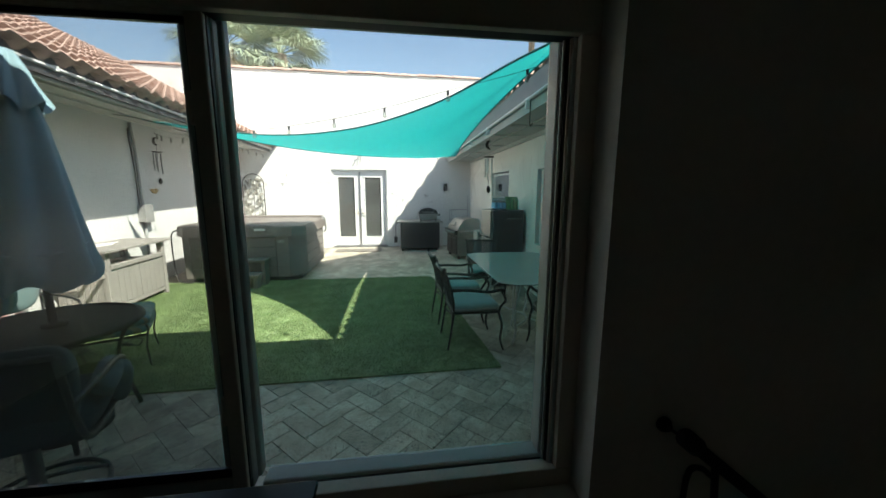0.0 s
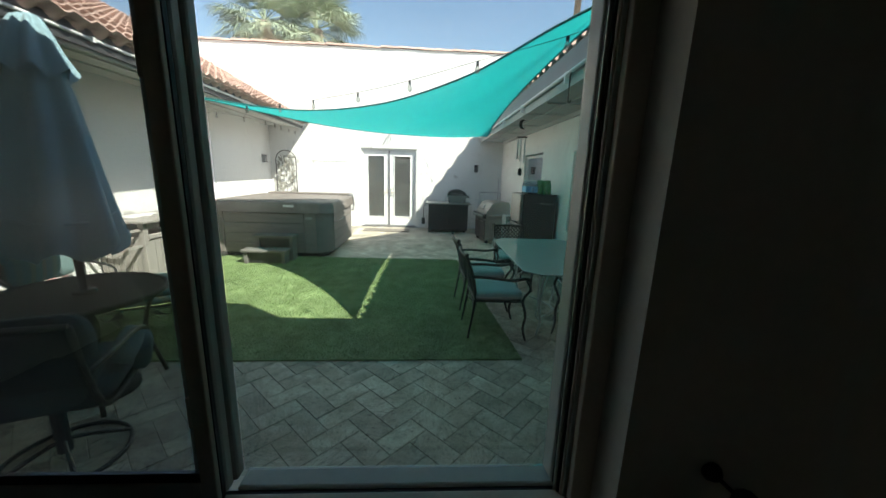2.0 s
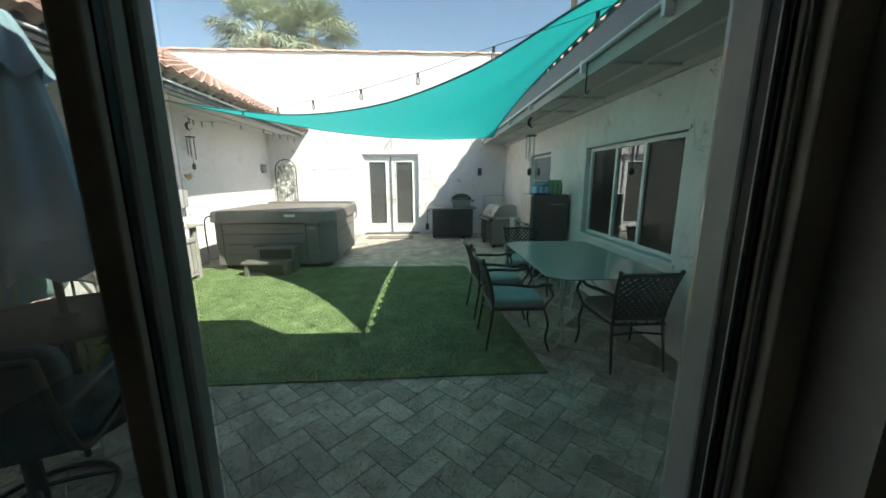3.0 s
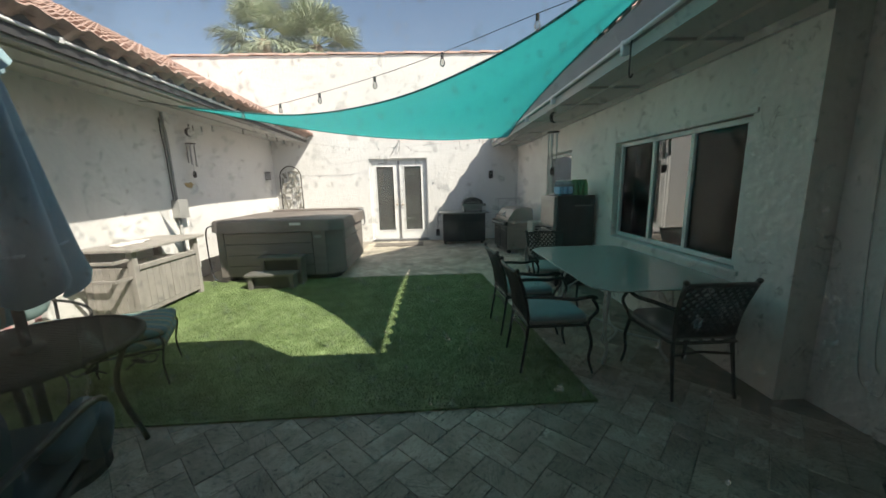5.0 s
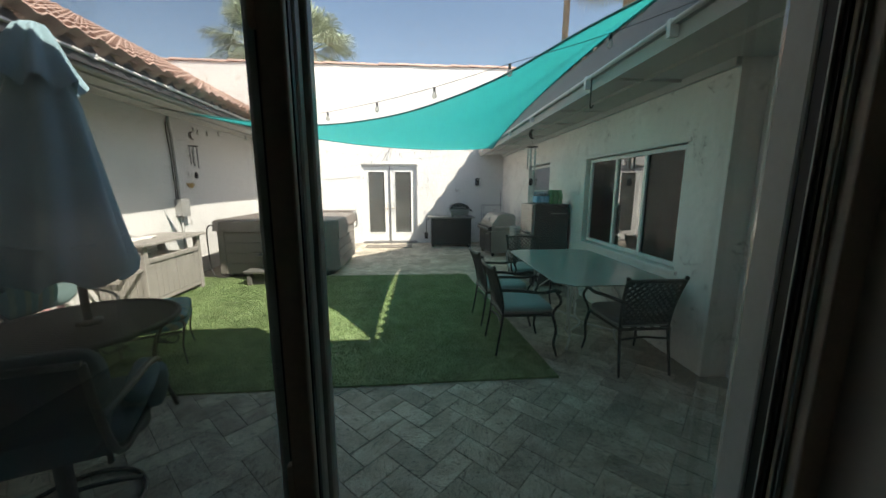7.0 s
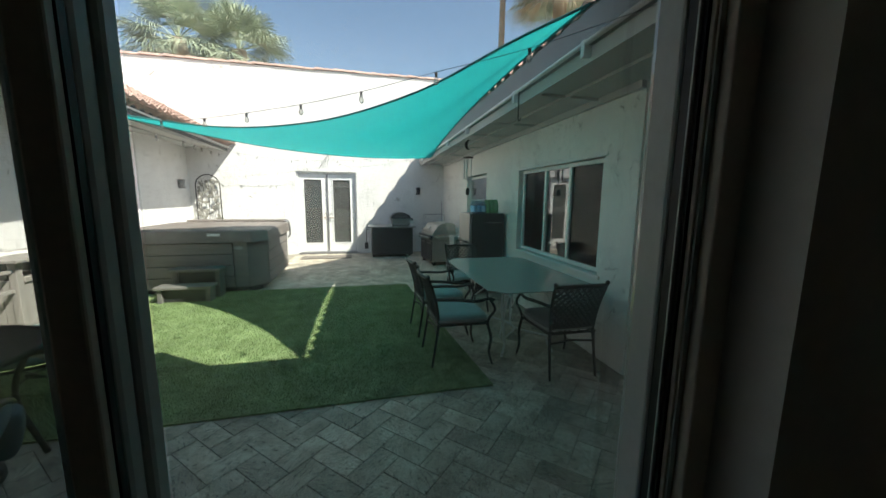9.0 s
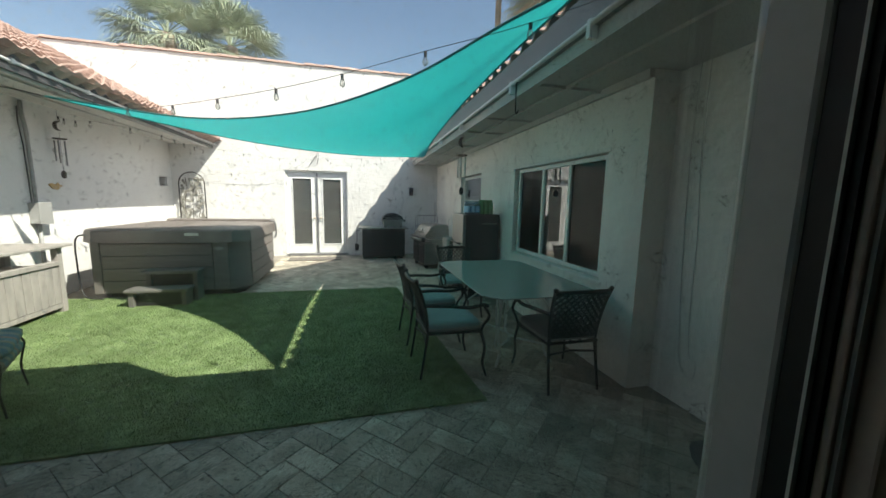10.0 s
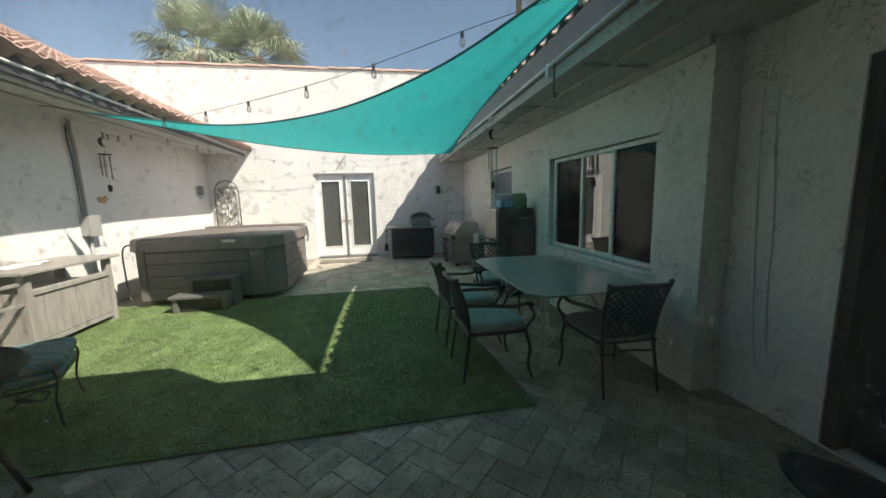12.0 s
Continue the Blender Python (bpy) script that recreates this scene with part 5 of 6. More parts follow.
gr = thing("gas_grill", "stainless steel gas grill with a domed lid and knobs", "grill")
gx0, gx1, gy0, gy1 = 1.87, 2.50, 7.92, 8.78
part("cabinet", a_box(gx0 + 0.03, gx1, gy0, gy1, 0.09, 0.62, bev=0.008), STEEL, gr)
for k in range(2):
    d_ = part("cabinet_door", a_box(gx0 + 0.008, gx0 + 0.028, gy0 + 0.015 + 0.43 * k, gy0 + 0.415 + 0.43 * k, 0.11, 0.60, bev=0.004), DARKSTEEL, gr)
    part("handle", a_tube([(gx0 - 0.012, gy0 + 0.10 + 0.43 * k, 0.545), (gx0 - 0.012, gy0 + 0.33 + 0.43 * k, 0.545)], 0.010, 8), STEEL, d_)
part("control_panel", a_box(gx0 - 0.045, gx0 + 0.03, gy0 - 0.02, gy1 + 0.02, 0.63, 0.74, bev=0.01), DARKSTEEL, gr)
for k in range(6):
    bm = a_tube([(gx0 - 0.085, gy0 + 0.09 + 0.135 * k, 0.685), (gx0 - 0.045, gy0 + 0.09 + 0.135 * k, 0.685)], 0.026, 14)
    part("knob", bm, STEEL, gr, smooth=True)
part("firebox", a_box(gx0 + 0.03, gx1 + 0.02, gy0 - 0.02, gy1 + 0.02, 0.63, 0.77, bev=0.008), STEEL, gr)
bm = bmesh.new()
prof = [(gx0 + 0.04, 0.772), (gx0 + 0.05, 0.80), (gx0 + 0.19, 0.99), (gx0 + 0.28, 1.03), (gx1 - 0.06, 1.035), (gx1, 0.98), (gx1 + 0.01, 0.772)]
l0 = [bm.verts.new((x, gy0, z)) for x, z in prof]
l1 = [bm.verts.new((x, gy1, z)) for x, z in prof]
for k in range(len(prof) - 1):
    bm.faces.new((l0[k], l0[k + 1], l1[k + 1], l1[k]))
bm.faces.new(l0[::-1])
bm.faces.new(l1)
bmesh.ops.bevel(bm, geom=[e for e in bm.edges if abs(e.verts[0].co.y - e.verts[1].co.y) < 0.01], offset=0.012, segments=2, affect="EDGES")
lid = part("lid", bm, STEEL, gr, "polished domed lid")
part("handle", a_tube([(gx0 + 0.01, gy0 + 0.10, 0.86), (gx0 + 0.01, gy1 - 0.10, 0.86)], 0.014, 10), STEEL, lid, smooth=True)
bm = a_tube([(gx0 + 0.112, 8.35, 0.905), (gx0 + 0.098, 8.35, 0.916)], 0.04, 16)
part("thermometer", bm, ALU, lid)
part("side_shelf", a_box(gx0 + 0.06, gx1 - 0.03, gy0 - 0.34, gy0 - 0.022, 0.715, 0.745, bev=0.006), STEEL, gr)
for y in (gy0 + 0.06, gy1 - 0.06):
    for x in (gx0 + 0.09, gx1 - 0.07):
        part("wheel", a_tube([(x, y - 0.022, 0.045), (x, y + 0.022, 0.045)], 0.045, 14), BLACKIRON, gr)

gr.matrix_world = pose(2.12, 8.32, 0, 0, 0, 8) @ Matrix.Scale(0.9, 4) @ pose(-2.19, -8.35, 0)
wr = thing("wire_rack", "thin wire basket rack behind the grill", "rack")
bm = bmesh.new()
for z in (0.80, 1.06):
    tube(bm, [(2.0, 9.3, z), (2.5, 9.3, z), (2.5, 9.62, z), (2.0, 9.62, z)], 0.006, 6, closed=True)
for x, y in ((2.0, 9.3), (2.5, 9.3), (2.5, 9.62), (2.0, 9.62)):
    tube(bm, [(x, y, 0.0), (x, y, 1.06)], 0.006, 6)
part("frame", bm, GREYMETAL, wr)
part("pole", a_tube([(2.5, 9.62, 0.0), (2.5, 9.62, 1.42)], 0.008, 8), GREYMETAL, wr)

fr = thing("fridge", "two-door steel fridge with black side against the wall", "fridge")
fx0, fx1, fy0, fy1 = 2.0, 2.555, 5.50, 6.06
part("body", a_box(fx0 + 0.05, fx1, fy0, fy1, 0.03, 1.255, bev=0.008), DARKSTEEL, fr, "black painted body")
for za, zb in ((0.05, 0.78), (0.80, 1.25)):
    d_ = part("door", a_box(fx0, fx0 + 0.046, fy0 + 0.003, fy1 - 0.003, za, zb, bev=0.012), STEEL, fr, "steel door")
    zz = zb - 0.03 if za < 0.5 else za + 0.03
    part("handle", a_tube(curve_pts([(fx0 - 0.002, fy0 + 0.05, zz), (fx0 - 0.045, fy0 + 0.08, zz), (fx0 - 0.05, fy0 + 0.28, zz), (fx0 - 0.045, fy0 + 0.46, zz), (fx0 - 0.002, fy0 + 0.5, zz)], 4), 0.013, 8), DARKSTEEL, d_, "dark bar handle", smooth=True)
part("lettering_bar", a_box(fx0 - 0.002, fx0, fy0 + 0.10, fy0 + 0.24, 1.17, 1.19), GREYMETAL, fr)
bm = a_tube([(2.29, fy0 - 0.03, 1.12), (2.50, fy0 - 0.03, 1.12)], 0.007, 8)
tube(bm, [(2.29, fy0 - 0.03, 1.12), (2.29, fy0 + 0.004, 1.12)], 0.007, 8)
tube(bm, [(2.50, fy0 - 0.03, 1.12), (2.50, fy0 + 0.004, 1.12)], 0.007, 8)
part("towel_bar", bm, STEEL, fr)
for x in (fx0 + 0.08, fx1 - 0.04):
    for y in (fy0 + 0.04, fy1 - 0.04):
        part("foot", a_tube([(x, y, 0), (x, y, 0.032)], 0.018, 10), BLACKIRON, fr)


def bottle_mesh_prof():
    return [(0.030, 0), (0.032, 0.01), (0.032, 0.10), (0.030, 0.11), (0.032, 0.12), (0.030, 0.15), (0.014, 0.18), (0.014, 0.195)]


for r in range(3):
    for c_ in range(6):
        x, y = 2.10 + 0.068 * c_, 5.56 + 0.068 * r
        blue = c_ < 3
        b_ = thing("water_bottle", "clear plastic water bottle with blue label on the fridge" if blue else "small green glass bottle standing on the fridge", "bottle",
                   pose(x, y, 1.256), "blue water bottles on the fridge" if blue else "green bottles on the fridge")
        bm = bmesh.new()
        lathe(bm, bottle_mesh_prof(), 12)
        part("bottle_body", bm, CLEARPLASTIC if blue else GREENBOTTLE, b_, smooth=True)
        bm = bmesh.new()
        lathe(bm, [(0.033, 0.025), (0.033, 0.115)], 12)
        part("label", bm, WATERBLUE if blue else GREENBOTTLE, b_)
        bm = bmesh.new()
        lathe(bm, [(0.016, 0.19), (0.016, 0.208)], 12)
        part("cap", bm, PAPER if blue else GREENBOTTLE, b_)

ac = thing("air_cooler", "small pale box-shaped air cooler with louvres", "cooler")
part("body", a_box(2.12, 2.42, 6.86, 7.20, 0.06, 0.76, bev=0.02), GREYPAINT, ac)
for k in range(7):
    part("louvre", a_box(2.16, 2.38, 6.848, 6.858, 0.40 + 0.045 * k, 0.418 + 0.045 * k), DARKSTEEL, ac)
for x in (2.15, 2.37):
    part("wheel", a_tube([(x, 6.92, 0.03), (x + 0.03, 6.92, 0.03)], 0.03, 12), BLACKIRON, ac)
hose = thing("garden_hose", "coiled pale garden hose beside the grill", "hose")
bm = bmesh.new()
for k in range(4):
    tube(bm, [(1.92 + 0.02 * k, 6.35 + 0.21 * math.cos(a) + 0.02 * k, 0.24 + 0.21 * math.sin(a) + 0.01 * k) for a in np.linspace(0, 2 * math.pi, 29)[:-1]], 0.011, 6, closed=True)
part("coil", bm, GREYPAINT, hose, smooth=True)
dm = thing("doormat", "grey-brown doormat in front of the french door", "mat")
part("pile", a_box(-1.02, 0.16, 9.22, 9.66, 0.002, 0.018, bev=0.004), DOORMAT, dm)

# ---- wall things ----
def sconce(m, label, metal):
    s = thing("wall_lamp", label, "wall lamp", m)
    part("back_plate", a_box(-0.05, 0.05, -0.012, 0.002, -0.10, 0.10, bev=0.003), metal, s)
    part("housing", a_box(-0.045, 0.045, -0.10, -0.013, -0.075, 0.075, bev=0.008), metal, s)
    part("roof", a_box(-0.055, 0.055, -0.11, -0.008, 0.076, 0.095, bev=0.008), DARKSTEEL, s)
    part("base", a_box(-0.05, 0.05, -0.105, -0.01, -0.09, -0.076, bev=0.004), DARKSTEEL, s)


sconce(pose(1.946, 10.098, 1.66), "small dark box lantern on the sunlit wall", DARKSTEEL)
sconce(pose(-3.558, 9.62, 1.74, 0, 0, 90), "small grey box lamp on the house wall", GREYMETAL)
eb = thing("electric_box", "grey electrical box with conduit up the stucco wall", "electrical box")
part("box_body", a_box(-3.56, -3.45, 6.36, 6.55, 1.04, 1.31, bev=0.01), GREYPAINT, eb)
part("box_lid", a_box(-3.45, -3.438, 6.352, 6.558, 1.032, 1.318, bev=0.006), GREYPAINT, eb)
part("conduit", a_tube(curve_pts([(-3.53, 6.45, 1.31), (-3.53, 6.45, 1.8), (-3.53, 6.44, 2.25), (-3.52, 6.40, 2.4), (-3.53, 6.41, 2.58)], 6), 0.022, 10), GREYPAINT, eb, smooth=True)
part("conduit", a_tube([(-3.53, 6.46, 1.04), (-3.53, 6.46, 0.0)], 0.02, 10), GREYPAINT, eb, smooth=True)
part("cable", a_tube(curve_pts([(-3.54, 6.37, 2.5), (-3.54, 6.36, 2.3), (-3.54, 6.39, 2.0), (-3.54, 6.40, 1.31)], 6), 0.007, 6), CABLE, eb)


def crescent(bm, r, m):
    n_ = 18
    o, i_ = [], []
    for k in range(n_ + 1):
        a = radians(-115 + 230 * k / n_)
        o.append(Vector((-r * math.cos(a), 0, r * math.sin(a))))
        b_ = radians(-100 + 200 * k / n_)
        i_.append(Vector((-r * 0.62 * math.cos(b_) + 0.30 * r, 0, r * 0.92 * math.sin(b_) if 0 < k < n_ else o[-1].z)))
    i_[0], i_[-1] = o[0] + Vector((0.002, 0, 0.002)), o[-1] + Vector((0.002, 0, -0.002))
    for dy in (-0.006, 0.006):
        vo = [bm.verts.new(m @ (p + Vector((0, dy, 0)))) for p in o]
        vi = [bm.verts.new(m @ (p + Vector((0, dy, 0)))) for p in i_]
        for k in range(n_):
            bm.faces.new((vo[k], vo[k + 1], vi[k + 1], vi[k]))
    # rim
    tube(bm, [m @ p for p in o], 0.006, 6)


def wind_chime(m, label, metal):
    w_ = thing("wind_chime", label, "wind chime", m)
    bm = bmesh.new()
    crescent(bm, 0.062, Matrix())
    part("moon", bm, DARKBROWN, w_)
    part("cord", a_tube([(0, 0, 0.22), (0, 0, 0.085)], 0.002, 5), CABLE, w_)
    part("cord", a_tube([(0, 0, -0.085), (0, 0, -0.62)], 0.002, 5), CABLE, w_)
    bm = bmesh.new()
    lathe(bm, [(0.075, 0), (0.075, 0.012)], 18, (0, 0, -0.18))
    part("disc", bm, DARKBROWN, w_)
    for k in range(5):
        a = 2 * math.pi * k / 5
        part("chime_tube", a_tube([(0.055 * math.cos(a), 0.055 * math.sin(a), -0.20), (0.055 * math.cos(a), 0.055 * math.sin(a), -0.42 - 0.03 * k)], 0.009, 8), metal, w_, smooth=True)
    part("clapper", a_pillow(0.07, 0.012, 0.11, pose(0, 0, -0.66), n=8, p=0.9), DARKBROWN, w_)


wind_chime(pose(1.945, 5.45, 2.235, 0, 0, 20), "moon-topped wind chime with pale tubes under the eave", ALU)
wind_chime(pose(-3.46, 6.86, 2.36, 0, 0, 70), "grey moon wind chime hanging by the stucco wall", GREYMETAL)
star = thing("wall_ornament", "small tan bird-shaped plate on the stucco wall", "ornament", pose(-3.552, 6.83, 1.53, 0, 0, 90))
bm = bmesh.new()
prism(bm, [(-0.12, 0.03), (-0.05, -0.035), (0.03, -0.045), (0.07, -0.005), (0.12, 0.015), (0.06, 0.03), (0.045, 0.06), (0.0, 0.025), (-0.06, 0.045)], -0.006, 0.006)
bmesh.ops.rotate(bm, matrix=Matrix.Rotation(radians(90), 3, "X"), verts=bm.verts)
part("bird_plate", bm, mat("tan_ochre_paint", (0.42, 0.27, 0.10), 0.7), star)

hook = thing("plant_hook", "black iron plant hook hanging from the eave board", "hook")
part("rod", a_tube(curve_pts([(1.90, 3.58, 2.44), (1.865, 3.58, 2.465), (1.845, 3.58, 2.42), (1.843, 3.58, 2.32), (1.843, 3.58, 2.21), (1.856, 3.58, 2.185), (1.871, 3.58, 2.21)], 5), 0.006, 8), BLACKIRON, hook, smooth=True)

LEAFMETAL = mat("worn_leaf_metal", (0.26, 0.25, 0.22), 0.6, metal=0.2, var=0.25)
tre = thing("garden_trellis", "arched iron garden trellis with metal leaves", "trellis")
bm = bmesh.new()
tx, tz = -3.14, 1.72
arch = [(-3.40, 10.03, 0.0), (-3.40, 10.03, tz)] + [(tx - 0.26 * math.cos(a), 10.03, tz + 0.26 * math.sin(a)) for a in np.linspace(0.2, math.pi - 0.2, 12)] + [(-2.88, 10.03, tz), (-2.88, 10.03, 0.0)]
tube(bm, arch, 0.013, 8)
part("arch", bm, IRONDARK, tre, smooth=True)
for k in range(3):
    part("stem", a_tube(curve_pts([(-3.28 + 0.14 * k, 10.03, 0.0), (-3.22 + 0.07 * k, 10.03, 0.7), (-3.30 + 0.16 * k, 10.02, 1.2), (-3.24 + 0.12 * k, 10.03, 1.6), (-3.26 + 0.13 * k, 10.03, 1.85)], 6), 0.007, 6), IRONDARK, tre)
rt_ = random.Random(5)
for k in range(44):
    part("leaf", a_pillow(0.14, 0.010, 0.072, pose(tx + rt_.uniform(-0.21, 0.21), 10.02, 0.62 + 1.25 * k / 44, 0, rt_.uniform(-80, 80), rt_.uniform(-25, 25)), n=5, p=0.9), LEAFMETAL, tre, "pale worn metal leaf")

cord = thing("wall_cable", "thin loose cable hanging down the alcove wall", "cable")
part("wire", a_tube(curve_pts([(2.765, 2.70, 2.38), (2.775, 2.72, 1.8), (2.778, 2.70, 1.2), (2.777, 2.66, 0.6), (2.777, 2.62, 0.30), (2.777, 2.52, 0.24), (2.777, 2.50, 0.36)], 8), 0.0028, 6), SOFFIT, cord, smooth=True)
part("wire", a_tube(curve_pts([(2.765, 2.63, 2.38), (2.775, 2.64, 1.8), (2.777, 2.60, 1.2), (2.777, 2.59, 0.7), (2.777, 2.56, 0.40), (2.777, 2.50, 0.36)], 8), 0.0028, 6), SOFFIT, cord, smooth=True)
# flat black oval over the dark patch of floor by the door
matt = thing("door_mat", "flat black oval on the floor before the dark door", "mat")
bm = bmesh.new()
prism(bm, [(2.52 + 0.25 * math.cos(a), 1.72 + 0.52 * math.sin(a)) for a in np.linspace(0, 2 * math.pi, 24)[:-1]], 0.002, 0.014)
part("pile", bm, DARKSTEEL, matt)

# ---- string lights ----
def bulb(parent, p, s=1.0, dark=True):
    part("socket", a_tube([p, (p[0], p[1], p[2] - 0.035 * s)], 0.011 * s, 8), CABLE if dark else PAPER, parent)
    bm = bmesh.new()
    lathe(bm, [(0.009 * s, -0.035 * s), (0.016 * s, -0.05 * s), (0.020 * s, -0.065 * s), (0.016 * s, -0.08 * s), (0.005 * s, -0.09 * s)], 10, p)
    part("bulb", bm, BULBGLASS, parent, smooth=True)


def string_lights(label, ctrl, bulbs, s=1.0, steps=8):
    g = thing("string_lights", label, "string lights")
    line = curve_pts(ctrl, steps)
    part("wire", a_tube(line, 0.0019, 5), CABLE, g)
    for t in bulbs:
        bulb(g, tuple(at(line, t)), s)
    return g


ctrl = [(-2.44, 5.28, 2.40), (-1.42, 4.50, 2.19), (-0.88, 4.04, 2.145), (-0.45, 3.70, 2.14), (0.015, 3.35, 2.15), (0.449, 3.04, 2.185), (0.90, 2.72, 2.245), (1.355, 2.39, 2.30), (1.88, 2.02, 2.42)]
string_lights("black string of clear bulbs slung across the courtyard", ctrl, [k / 8 for k in range(1, 8)], 0.85)
string_lights("string of small bulbs along the west eave", [(-3.45, 6.75, 2.50), (-3.0, 6.35, 2.36), (-2.5, 6.0, 2.30), (-2.3, 6.9, 2.33), (-2.5, 8.2, 2.38), (-2.6, 9.6, 2.40)], [0.08, 0.14, 0.25, 0.36, 0.5, 0.62, 0.72, 0.8, 0.88, 0.95], 0.85)
string_lights("string of small bulbs in front of the tall wall", [(-2.6, 9.7, 2.50), (-1.5, 9.75, 2.36), (-0.5, 9.8, 2.36), (0.6, 9.7, 2.42), (1.88, 9.4, 2.48)], [0.06 + 0.088 * k for k in range(11)], 0.7)
string_lights("lower string of small bulbs in front of the tall wall", [(-2.85, 10.05, 1.93), (-1.9, 9.95, 2.0), (-0.9, 9.95, 2.16), (-0.45, 10.05, 2.52), (0.1, 9.95, 2.26), (1.0, 9.8, 2.32), (1.88, 9.0, 2.44)], [0.1, 0.22, 0.34, 0.62, 0.73, 0.84, 0.95], 0.7)
fl = thing("flag_bracket", "thin bent metal bracket above the french door", "bracket")
part("rod", a_tube([(-0.62, 10.09, 2.18), (-0.40, 9.98, 2.48), (-0.37, 10.05, 2.56)], 0.008, 8), GREYMETAL, fl)
part("rod", a_tube([(-0.40, 10.09, 2.28), (-0.36, 9.99, 2.42), (-0.37, 10.09, 2.56)], 0.008, 8), GREYMETAL, fl)


# ---- palms behind the wall ----
def palm(name, label, base, top, crown_r, seed, fronds, trunk_r=0.28, skirt=True):
    rg = random.Random(seed)
    p_ = thing(name, label, "palm tree", pose(*base))
    H_ = top - base[2]
    part("trunk", a_tube([(0.25 * math.sin(2.2 * t), 0, H_ * t - 0.1) for t in np.linspace(0, 1, 14)], trunk_r * 1.25, 14, r1=trunk_r), BARK, p_, smooth=True)
    tip = Vector((0.25 * math.sin(2.2), 0, H_ - 0.1))
    bm, dry = bmesh.new(), bmesh.new()
    for k in range(fronds):
        az = rg.uniform(0, 2 * math.pi)
        el = radians(rg.uniform(-42, 88))
        isdry = skirt and el < radians(-25)
        tgt = dry if isdry else bm
        L_ = crown_r * rg.uniform(0.36, 0.52)
        d_ = Vector((math.cos(az) * math.cos(el), math.sin(az) * math.cos(el), math.sin(el)))
        stem_end = tip + d_ * L_ + Vector((0, 0, -0.06 * L_))
        tube(tgt, [tip, tip + d_ * L_ * 0.5, stem_end], 0.022, 4, r1=0.012)
        side = d_.cross(Vector((0, 0, 1)))
        side = side.normalized() if side.length > 0.05 else Vector((1, 0, 0))
        upv = side.cross(d_).normalized()
        fan = crown_r * rg.uniform(0.50, 0.72)
        nbl = 58
        for b_ in range(nbl):
            a = radians(-105 + 210 * (b_ + rg.uniform(-0.3, 0.3)) / (nbl - 1))
            dr = (d_ * math.cos(a) + side * math.sin(a) + upv * 0.10 * math.cos(3 * a)).normalized()
            ll = fan * (1 - 0.28 * abs(a) / 1.83) * rg.uniform(0.88, 1.05)
            wv = dr.cross(upv).normalized() * 0.0125 * crown_r / 2.0
            p0_, droop = stem_end, rg.uniform(0.25, 0.55)
            m1 = p0_ + dr * ll * 0.55 + Vector((0, 0, -0.08 * ll))
            m2 = p0_ + dr * ll * 0.85 + Vector((0, 0, -droop * 0.5 * ll))
            m3 = p0_ + dr * ll * 0.98 + Vector((0, 0, -droop * ll))
            va = [tgt.verts.new(q) for q in (p0_, m1 - wv, m1 + wv, m2 - wv * 0.6, m2 + wv * 0.6, m3)]
            tgt.faces.new((va[0], va[1], va[2]))
            tgt.faces.new((va[1], va[3], va[4], va[2]))
            tgt.faces.new((va[3], va[5], va[4]))
    part("crown", bm, FROND, p_, "fan fronds with drooping tips")
    if len(dry.verts):
        part("skirt", dry, DRYFROND, p_, "dry hanging fronds")
    else:
        dry.free()
    return p_


palm("fan_palm", "fan palm with a full green crown behind the wall", (-6.9, 17.9, -0.06), 7.9, 2.5, 3, 46)
palm("fan_palm", "fan palm with drooping yellowed fronds behind the wall", (-4.85, 18.6, -0.06), 7.9, 2.5, 8, 48)
palm("tall_palm", "tall slender palm trunk rising behind the roof", (6.95, 17.6, -0.06), 15.0, 2.4, 12, 40, 0.13)
palm("fan_palm", "fan palm with a shaggy skirt behind the tiled roof", (9.3, 16.4, -0.06), 11.2, 2.6, 21, 60, 0.3)


# ---- grass blades, roof tiles, cap tiles and patio tiles ----
rng = np.random.default_rng(4)
NB = 230000
gy = 2.9 + rng.random(NB) * 3.46
gx = TX0 + rng.random(NB) * (1.42 - TX0)
keep = gx < (turf_edge(2.93) - (gy - 2.93) * 0.079 - 0.005)
gx, gy = gx[keep], gy[keep]
nb = len(gx)
th = rng.random(nb) * 2 * np.pi
hh = 0.010 + 0.013 * rng.random(nb)
wd = 0.0016 + 0.001 * rng.random(nb)
ln = (rng.random(nb) - 0.3) * 0.022
co = np.zeros((nb, 3, 3))
co[:, 0] = np.stack([gx - wd * np.cos(th), gy - wd * np.sin(th), np.full(nb, 0.012)], 1)
co[:, 1] = np.stack([gx + wd * np.cos(th), gy + wd * np.sin(th), np.full(nb, 0.012)], 1)
co[:, 2] = np.stack([gx - ln * np.sin(th), gy + ln * np.cos(th), 0.012 + hh], 1)
me = bpy.data.meshes.new("grass_blades")
me.vertices.add(nb * 3)
me.vertices.foreach_set("co", co.ravel())
me.loops.add(nb * 3)
me.loops.foreach_set("vertex_index", np.arange(nb * 3))
me.polygons.add(nb)
me.polygons.foreach_set("loop_start", np.arange(nb) * 3)
me.polygons.foreach_set("loop_total", np.full(nb, 3))
me.update()
me.materials.append(TURF)
blades = new("grass_blades", me)
tagged(blades, "short upright green artificial grass blades", "grass", kind="stuff")

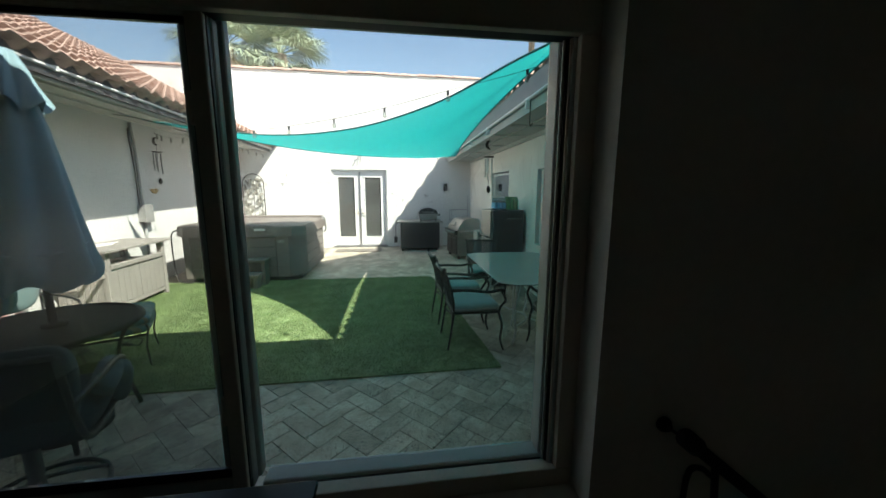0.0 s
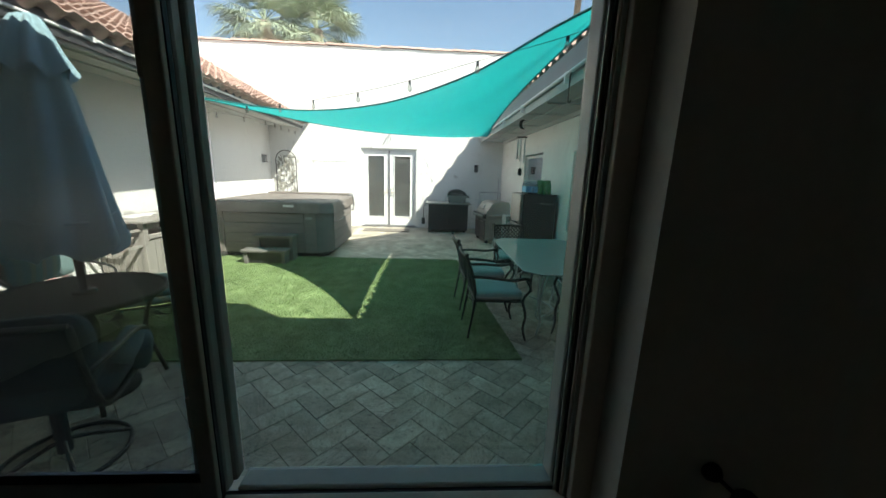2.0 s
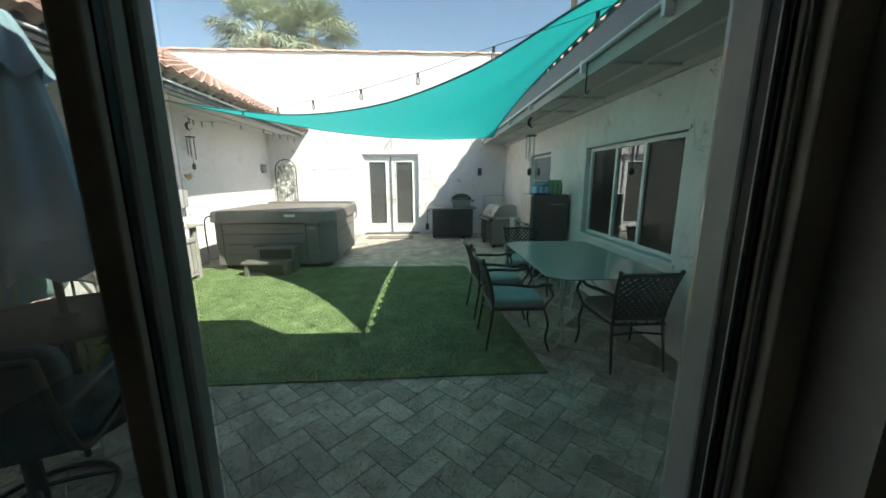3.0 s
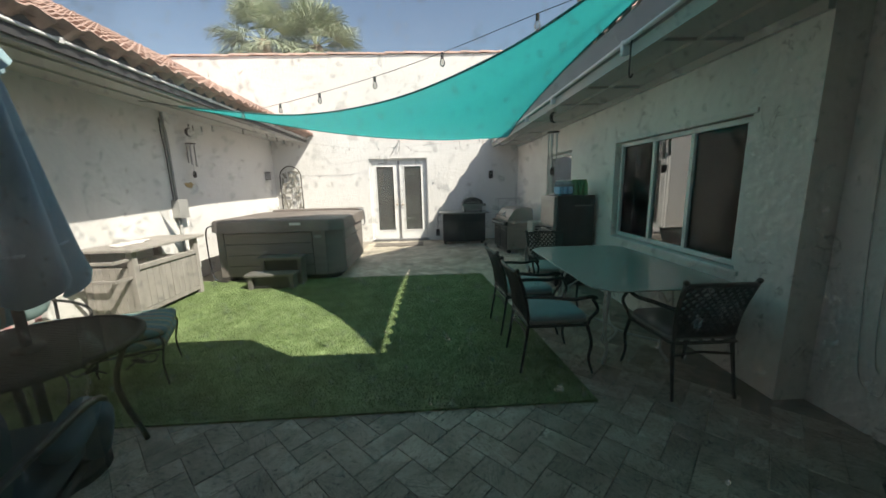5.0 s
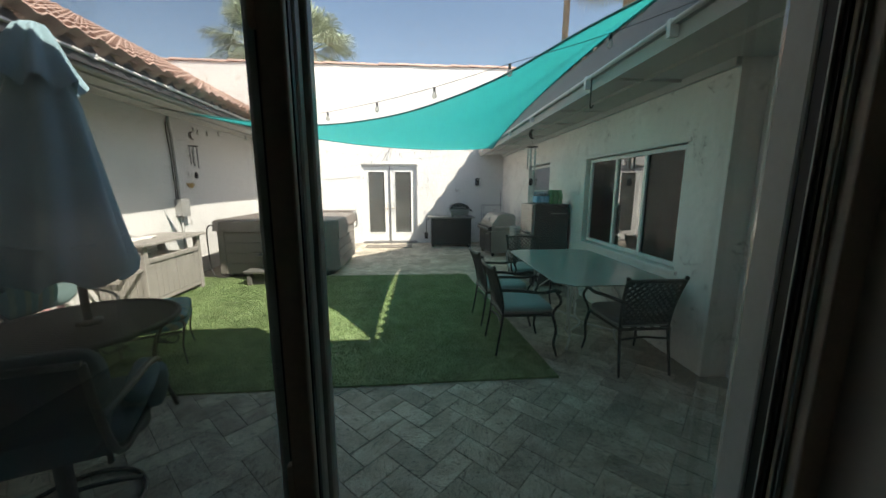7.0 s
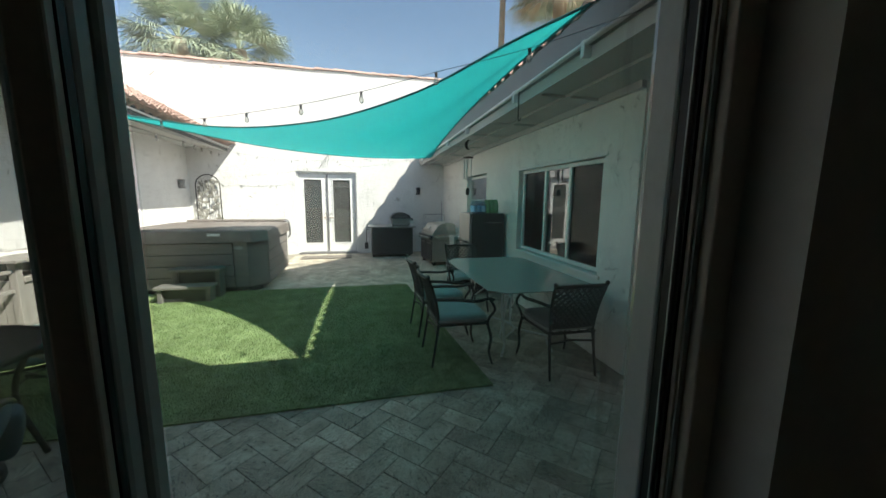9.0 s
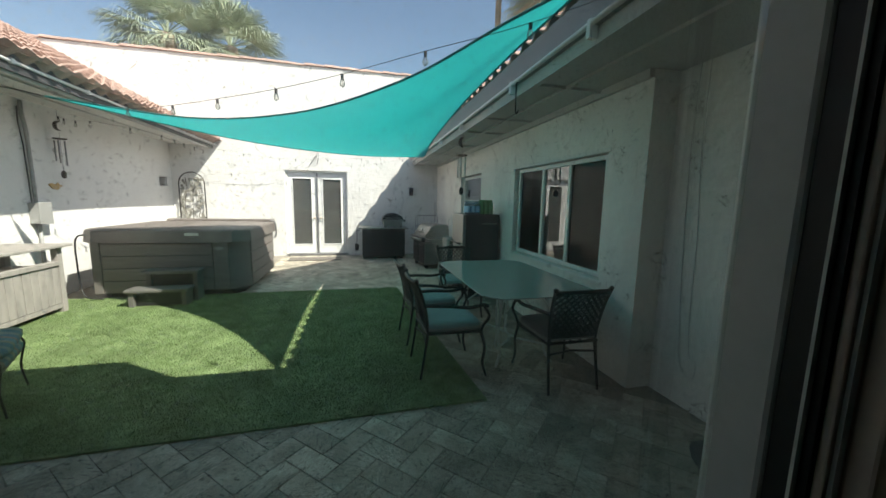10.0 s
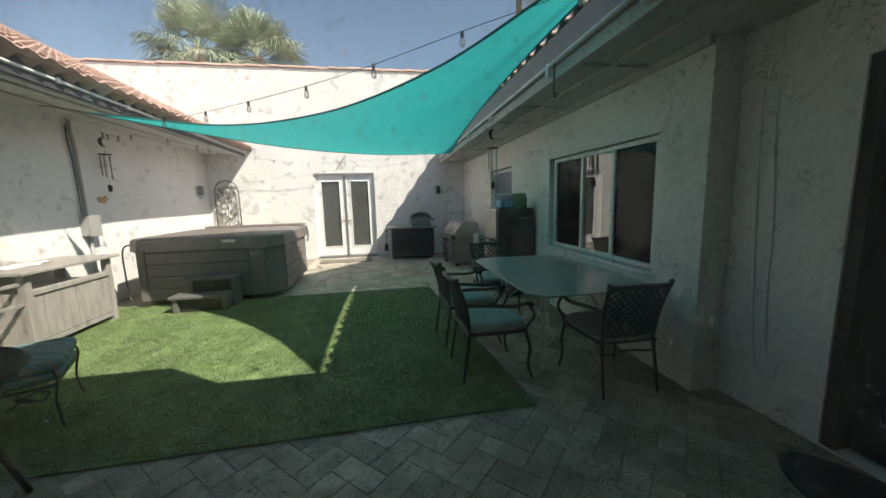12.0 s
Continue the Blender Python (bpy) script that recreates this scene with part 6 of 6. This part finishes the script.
# west roof tiles: courses up the slope, columns along y
TW, TL = 0.215, 0.26
tm = tile_mesh(TW, TL + 0.04)
ncol = 32
upper = bmesh.new()
for c in range(ncol):
    for r in range(16):
        y = 10.07 - TW * (c + 1)
        d = TL * r
        m = pose(x_e + 0.06 - d * math.cos(ang_w) - (y - 3.6) * 0.012, y, z_e + d * math.sin(ang_w) + 0.004 * math.sin(7.1 * c + 3.3 * r), 0, math.degrees(ang_w), 180) @ pose(0, -TW, 0, 0.5 * math.sin(5.7 * c + r), 0, 0.6 * math.sin(3.9 * c + 2.1 * r))
        if r < 9:
            ob = new("roof_tile", tm)
            ob.parent = roof_w
            ob.matrix_basis = m
        else:
            start = len(upper.verts)
            upper.from_mesh(tm)
            upper.verts.ensure_lookup_table()
            for q in upper.verts[start:]:
                q.co = m @ q.co
tagged(part("roof_tiles", upper, TERRA, roof_w), "upper courses of terracotta tiles", kind="stuff")
# east roof tiles: the two courses at the edge
ang_e = math.atan(0.36)
for c in range(int(8.4 / TW)):
    for r in range(2):
        y = 10.07 - TW * (c + 1)
        ob = new("roof_tile", tm)
        ob.parent = roof_e
        d = TL * r
        ob.matrix_basis = pose(x_e2 - 0.05 + (y - 5.5) * 0.018 + d * math.cos(ang_e), y, z_e2 + 0.02 + d * math.sin(ang_e), 0, -math.degrees(ang_e), 0.6 * math.sin(3.9 * c + r))
# cap tiles on the north wall
bm = bmesh.new()
n = 8
ra, rb = [], []
for k in range(n + 1):
    a = math.pi * k / n
    ra.append(bm.verts.new((0, -0.17 * math.cos(a), 0.085 * math.sin(a))))
    rb.append(bm.verts.new((0.50, -0.155 * math.cos(a), 0.075 * math.sin(a))))
for k in range(n):
    bm.faces.new((ra[k], ra[k + 1], rb[k + 1], rb[k]))
bm.faces.new(ra[::-1])
bm.faces.new(rb)
bm.faces.new((ra[0], rb[0], rb[n], ra[n]))
bmesh.ops.recalc_face_normals(bm, faces=bm.faces)
cap = bpy.data.meshes.new("cap_tile")
bm.to_mesh(cap)
bm.free()
cap.materials.append(TERRA)
north = bpy.data.objects["wall_north"]
for k in range(32):
    ob = new("cap_tile", cap)
    ob.parent = north
    ob.matrix_basis = pose(-8.9 + 0.46 * k, 10.225, 4.575 + 0.006 * math.sin(4.7 * k), 0, 1.2 + 0.6 * math.sin(2.3 * k), 0.8 * math.sin(3.1 * k))

# herringbone patio tiles
W = 0.14
OX, OY, TURNED = 0.416, 2.519, 45


def tile_bm(w, d, j=0.0013):
    bm = bmesh.new()
    b = 0.003
    lo = [(j, j), (w - j, j), (w - j, d - j), (j, d - j)]
    hi = [(j + b, j + b), (w - j - b, j + b), (w - j - b, d - j - b), (j + b, d - j - b)]
    v0 = [bm.verts.new((x, y, -0.02)) for x, y in lo]
    v1 = [bm.verts.new((x, y, -0.004)) for x, y in lo]
    v2 = [bm.verts.new((x, y, 0.0)) for x, y in hi]
    bm.faces.new(v2)
    for i in range(4):
        k = (i + 1) % 4
        bm.faces.new((v0[i], v0[k], v1[k], v1[i]))
        bm.faces.new((v1[i], v1[k], v2[k], v2[i]))
    return bm


def to_mesh(bm, name):
    me = bpy.data.meshes.new(name)
    bm.to_mesh(me)
    bm.free()
    me.materials.append(STONE)
    return me


horiz, vert = to_mesh(tile_bm(2 * W, W), "patio_tile"), to_mesh(tile_bm(W, 2 * W), "patio_tile")
bed = bpy.data.objects["patio_bed"]
spots = []
for i in range(-62, 62):
    for j in range(-62, 62):
        k = (i - j) % 4
        if k not in (0, 2):
            continue
        lx, ly = (i * W, j * W) if k == 0 else (i * W, (j - 1) * W)
        cx, cy = (lx + W, ly + W / 2) if k == 0 else (lx + W / 2, ly + W)
        a = radians(TURNED)
        X, Y = cx * math.cos(a) - cy * math.sin(a) + OX, cx * math.sin(a) + cy * math.cos(a) + OY
        if not (-3.3 < X < 2.78 and 1.3 < Y < 9.9):
            continue
        if X > 2.35 and Y > 2.7:
            continue
        if X < turf_edge(Y) - 0.3 and 3.2 < Y < 6.1:
            continue
        if X < -1.3 and Y > 6.4:
            continue
        spots.append((Y, X, k, pose(OX, OY, 0, 0, 0, TURNED) @ pose(lx, ly, 0.0012 * math.sin(12.9 * i + 7.7 * j), 0.12 * math.sin(5 * i + j), 0.12 * math.sin(3 * j + i), 0.25 * math.sin(9 * i + 4 * j))))
spots.sort(key=lambda s: (s[0], s[1]))
for Y, X, k, m in spots[:300]:
    ob = new("patio_tile", horiz if k == 0 else vert)
    ob.parent = bed
    ob.matrix_basis = m
bm = bmesh.new()
for Y, X, k, m in spots[300:]:
    start = len(bm.verts)
    bm.from_mesh(horiz if k == 0 else vert)
    bm.verts.ensure_lookup_table()
    for q in bm.verts[start:]:
        q.co = m @ q.co
rest = part("patio_tiles", bm, STONE, bed)
tagged(rest, "farther herringbone patio tiles", kind="stuff")
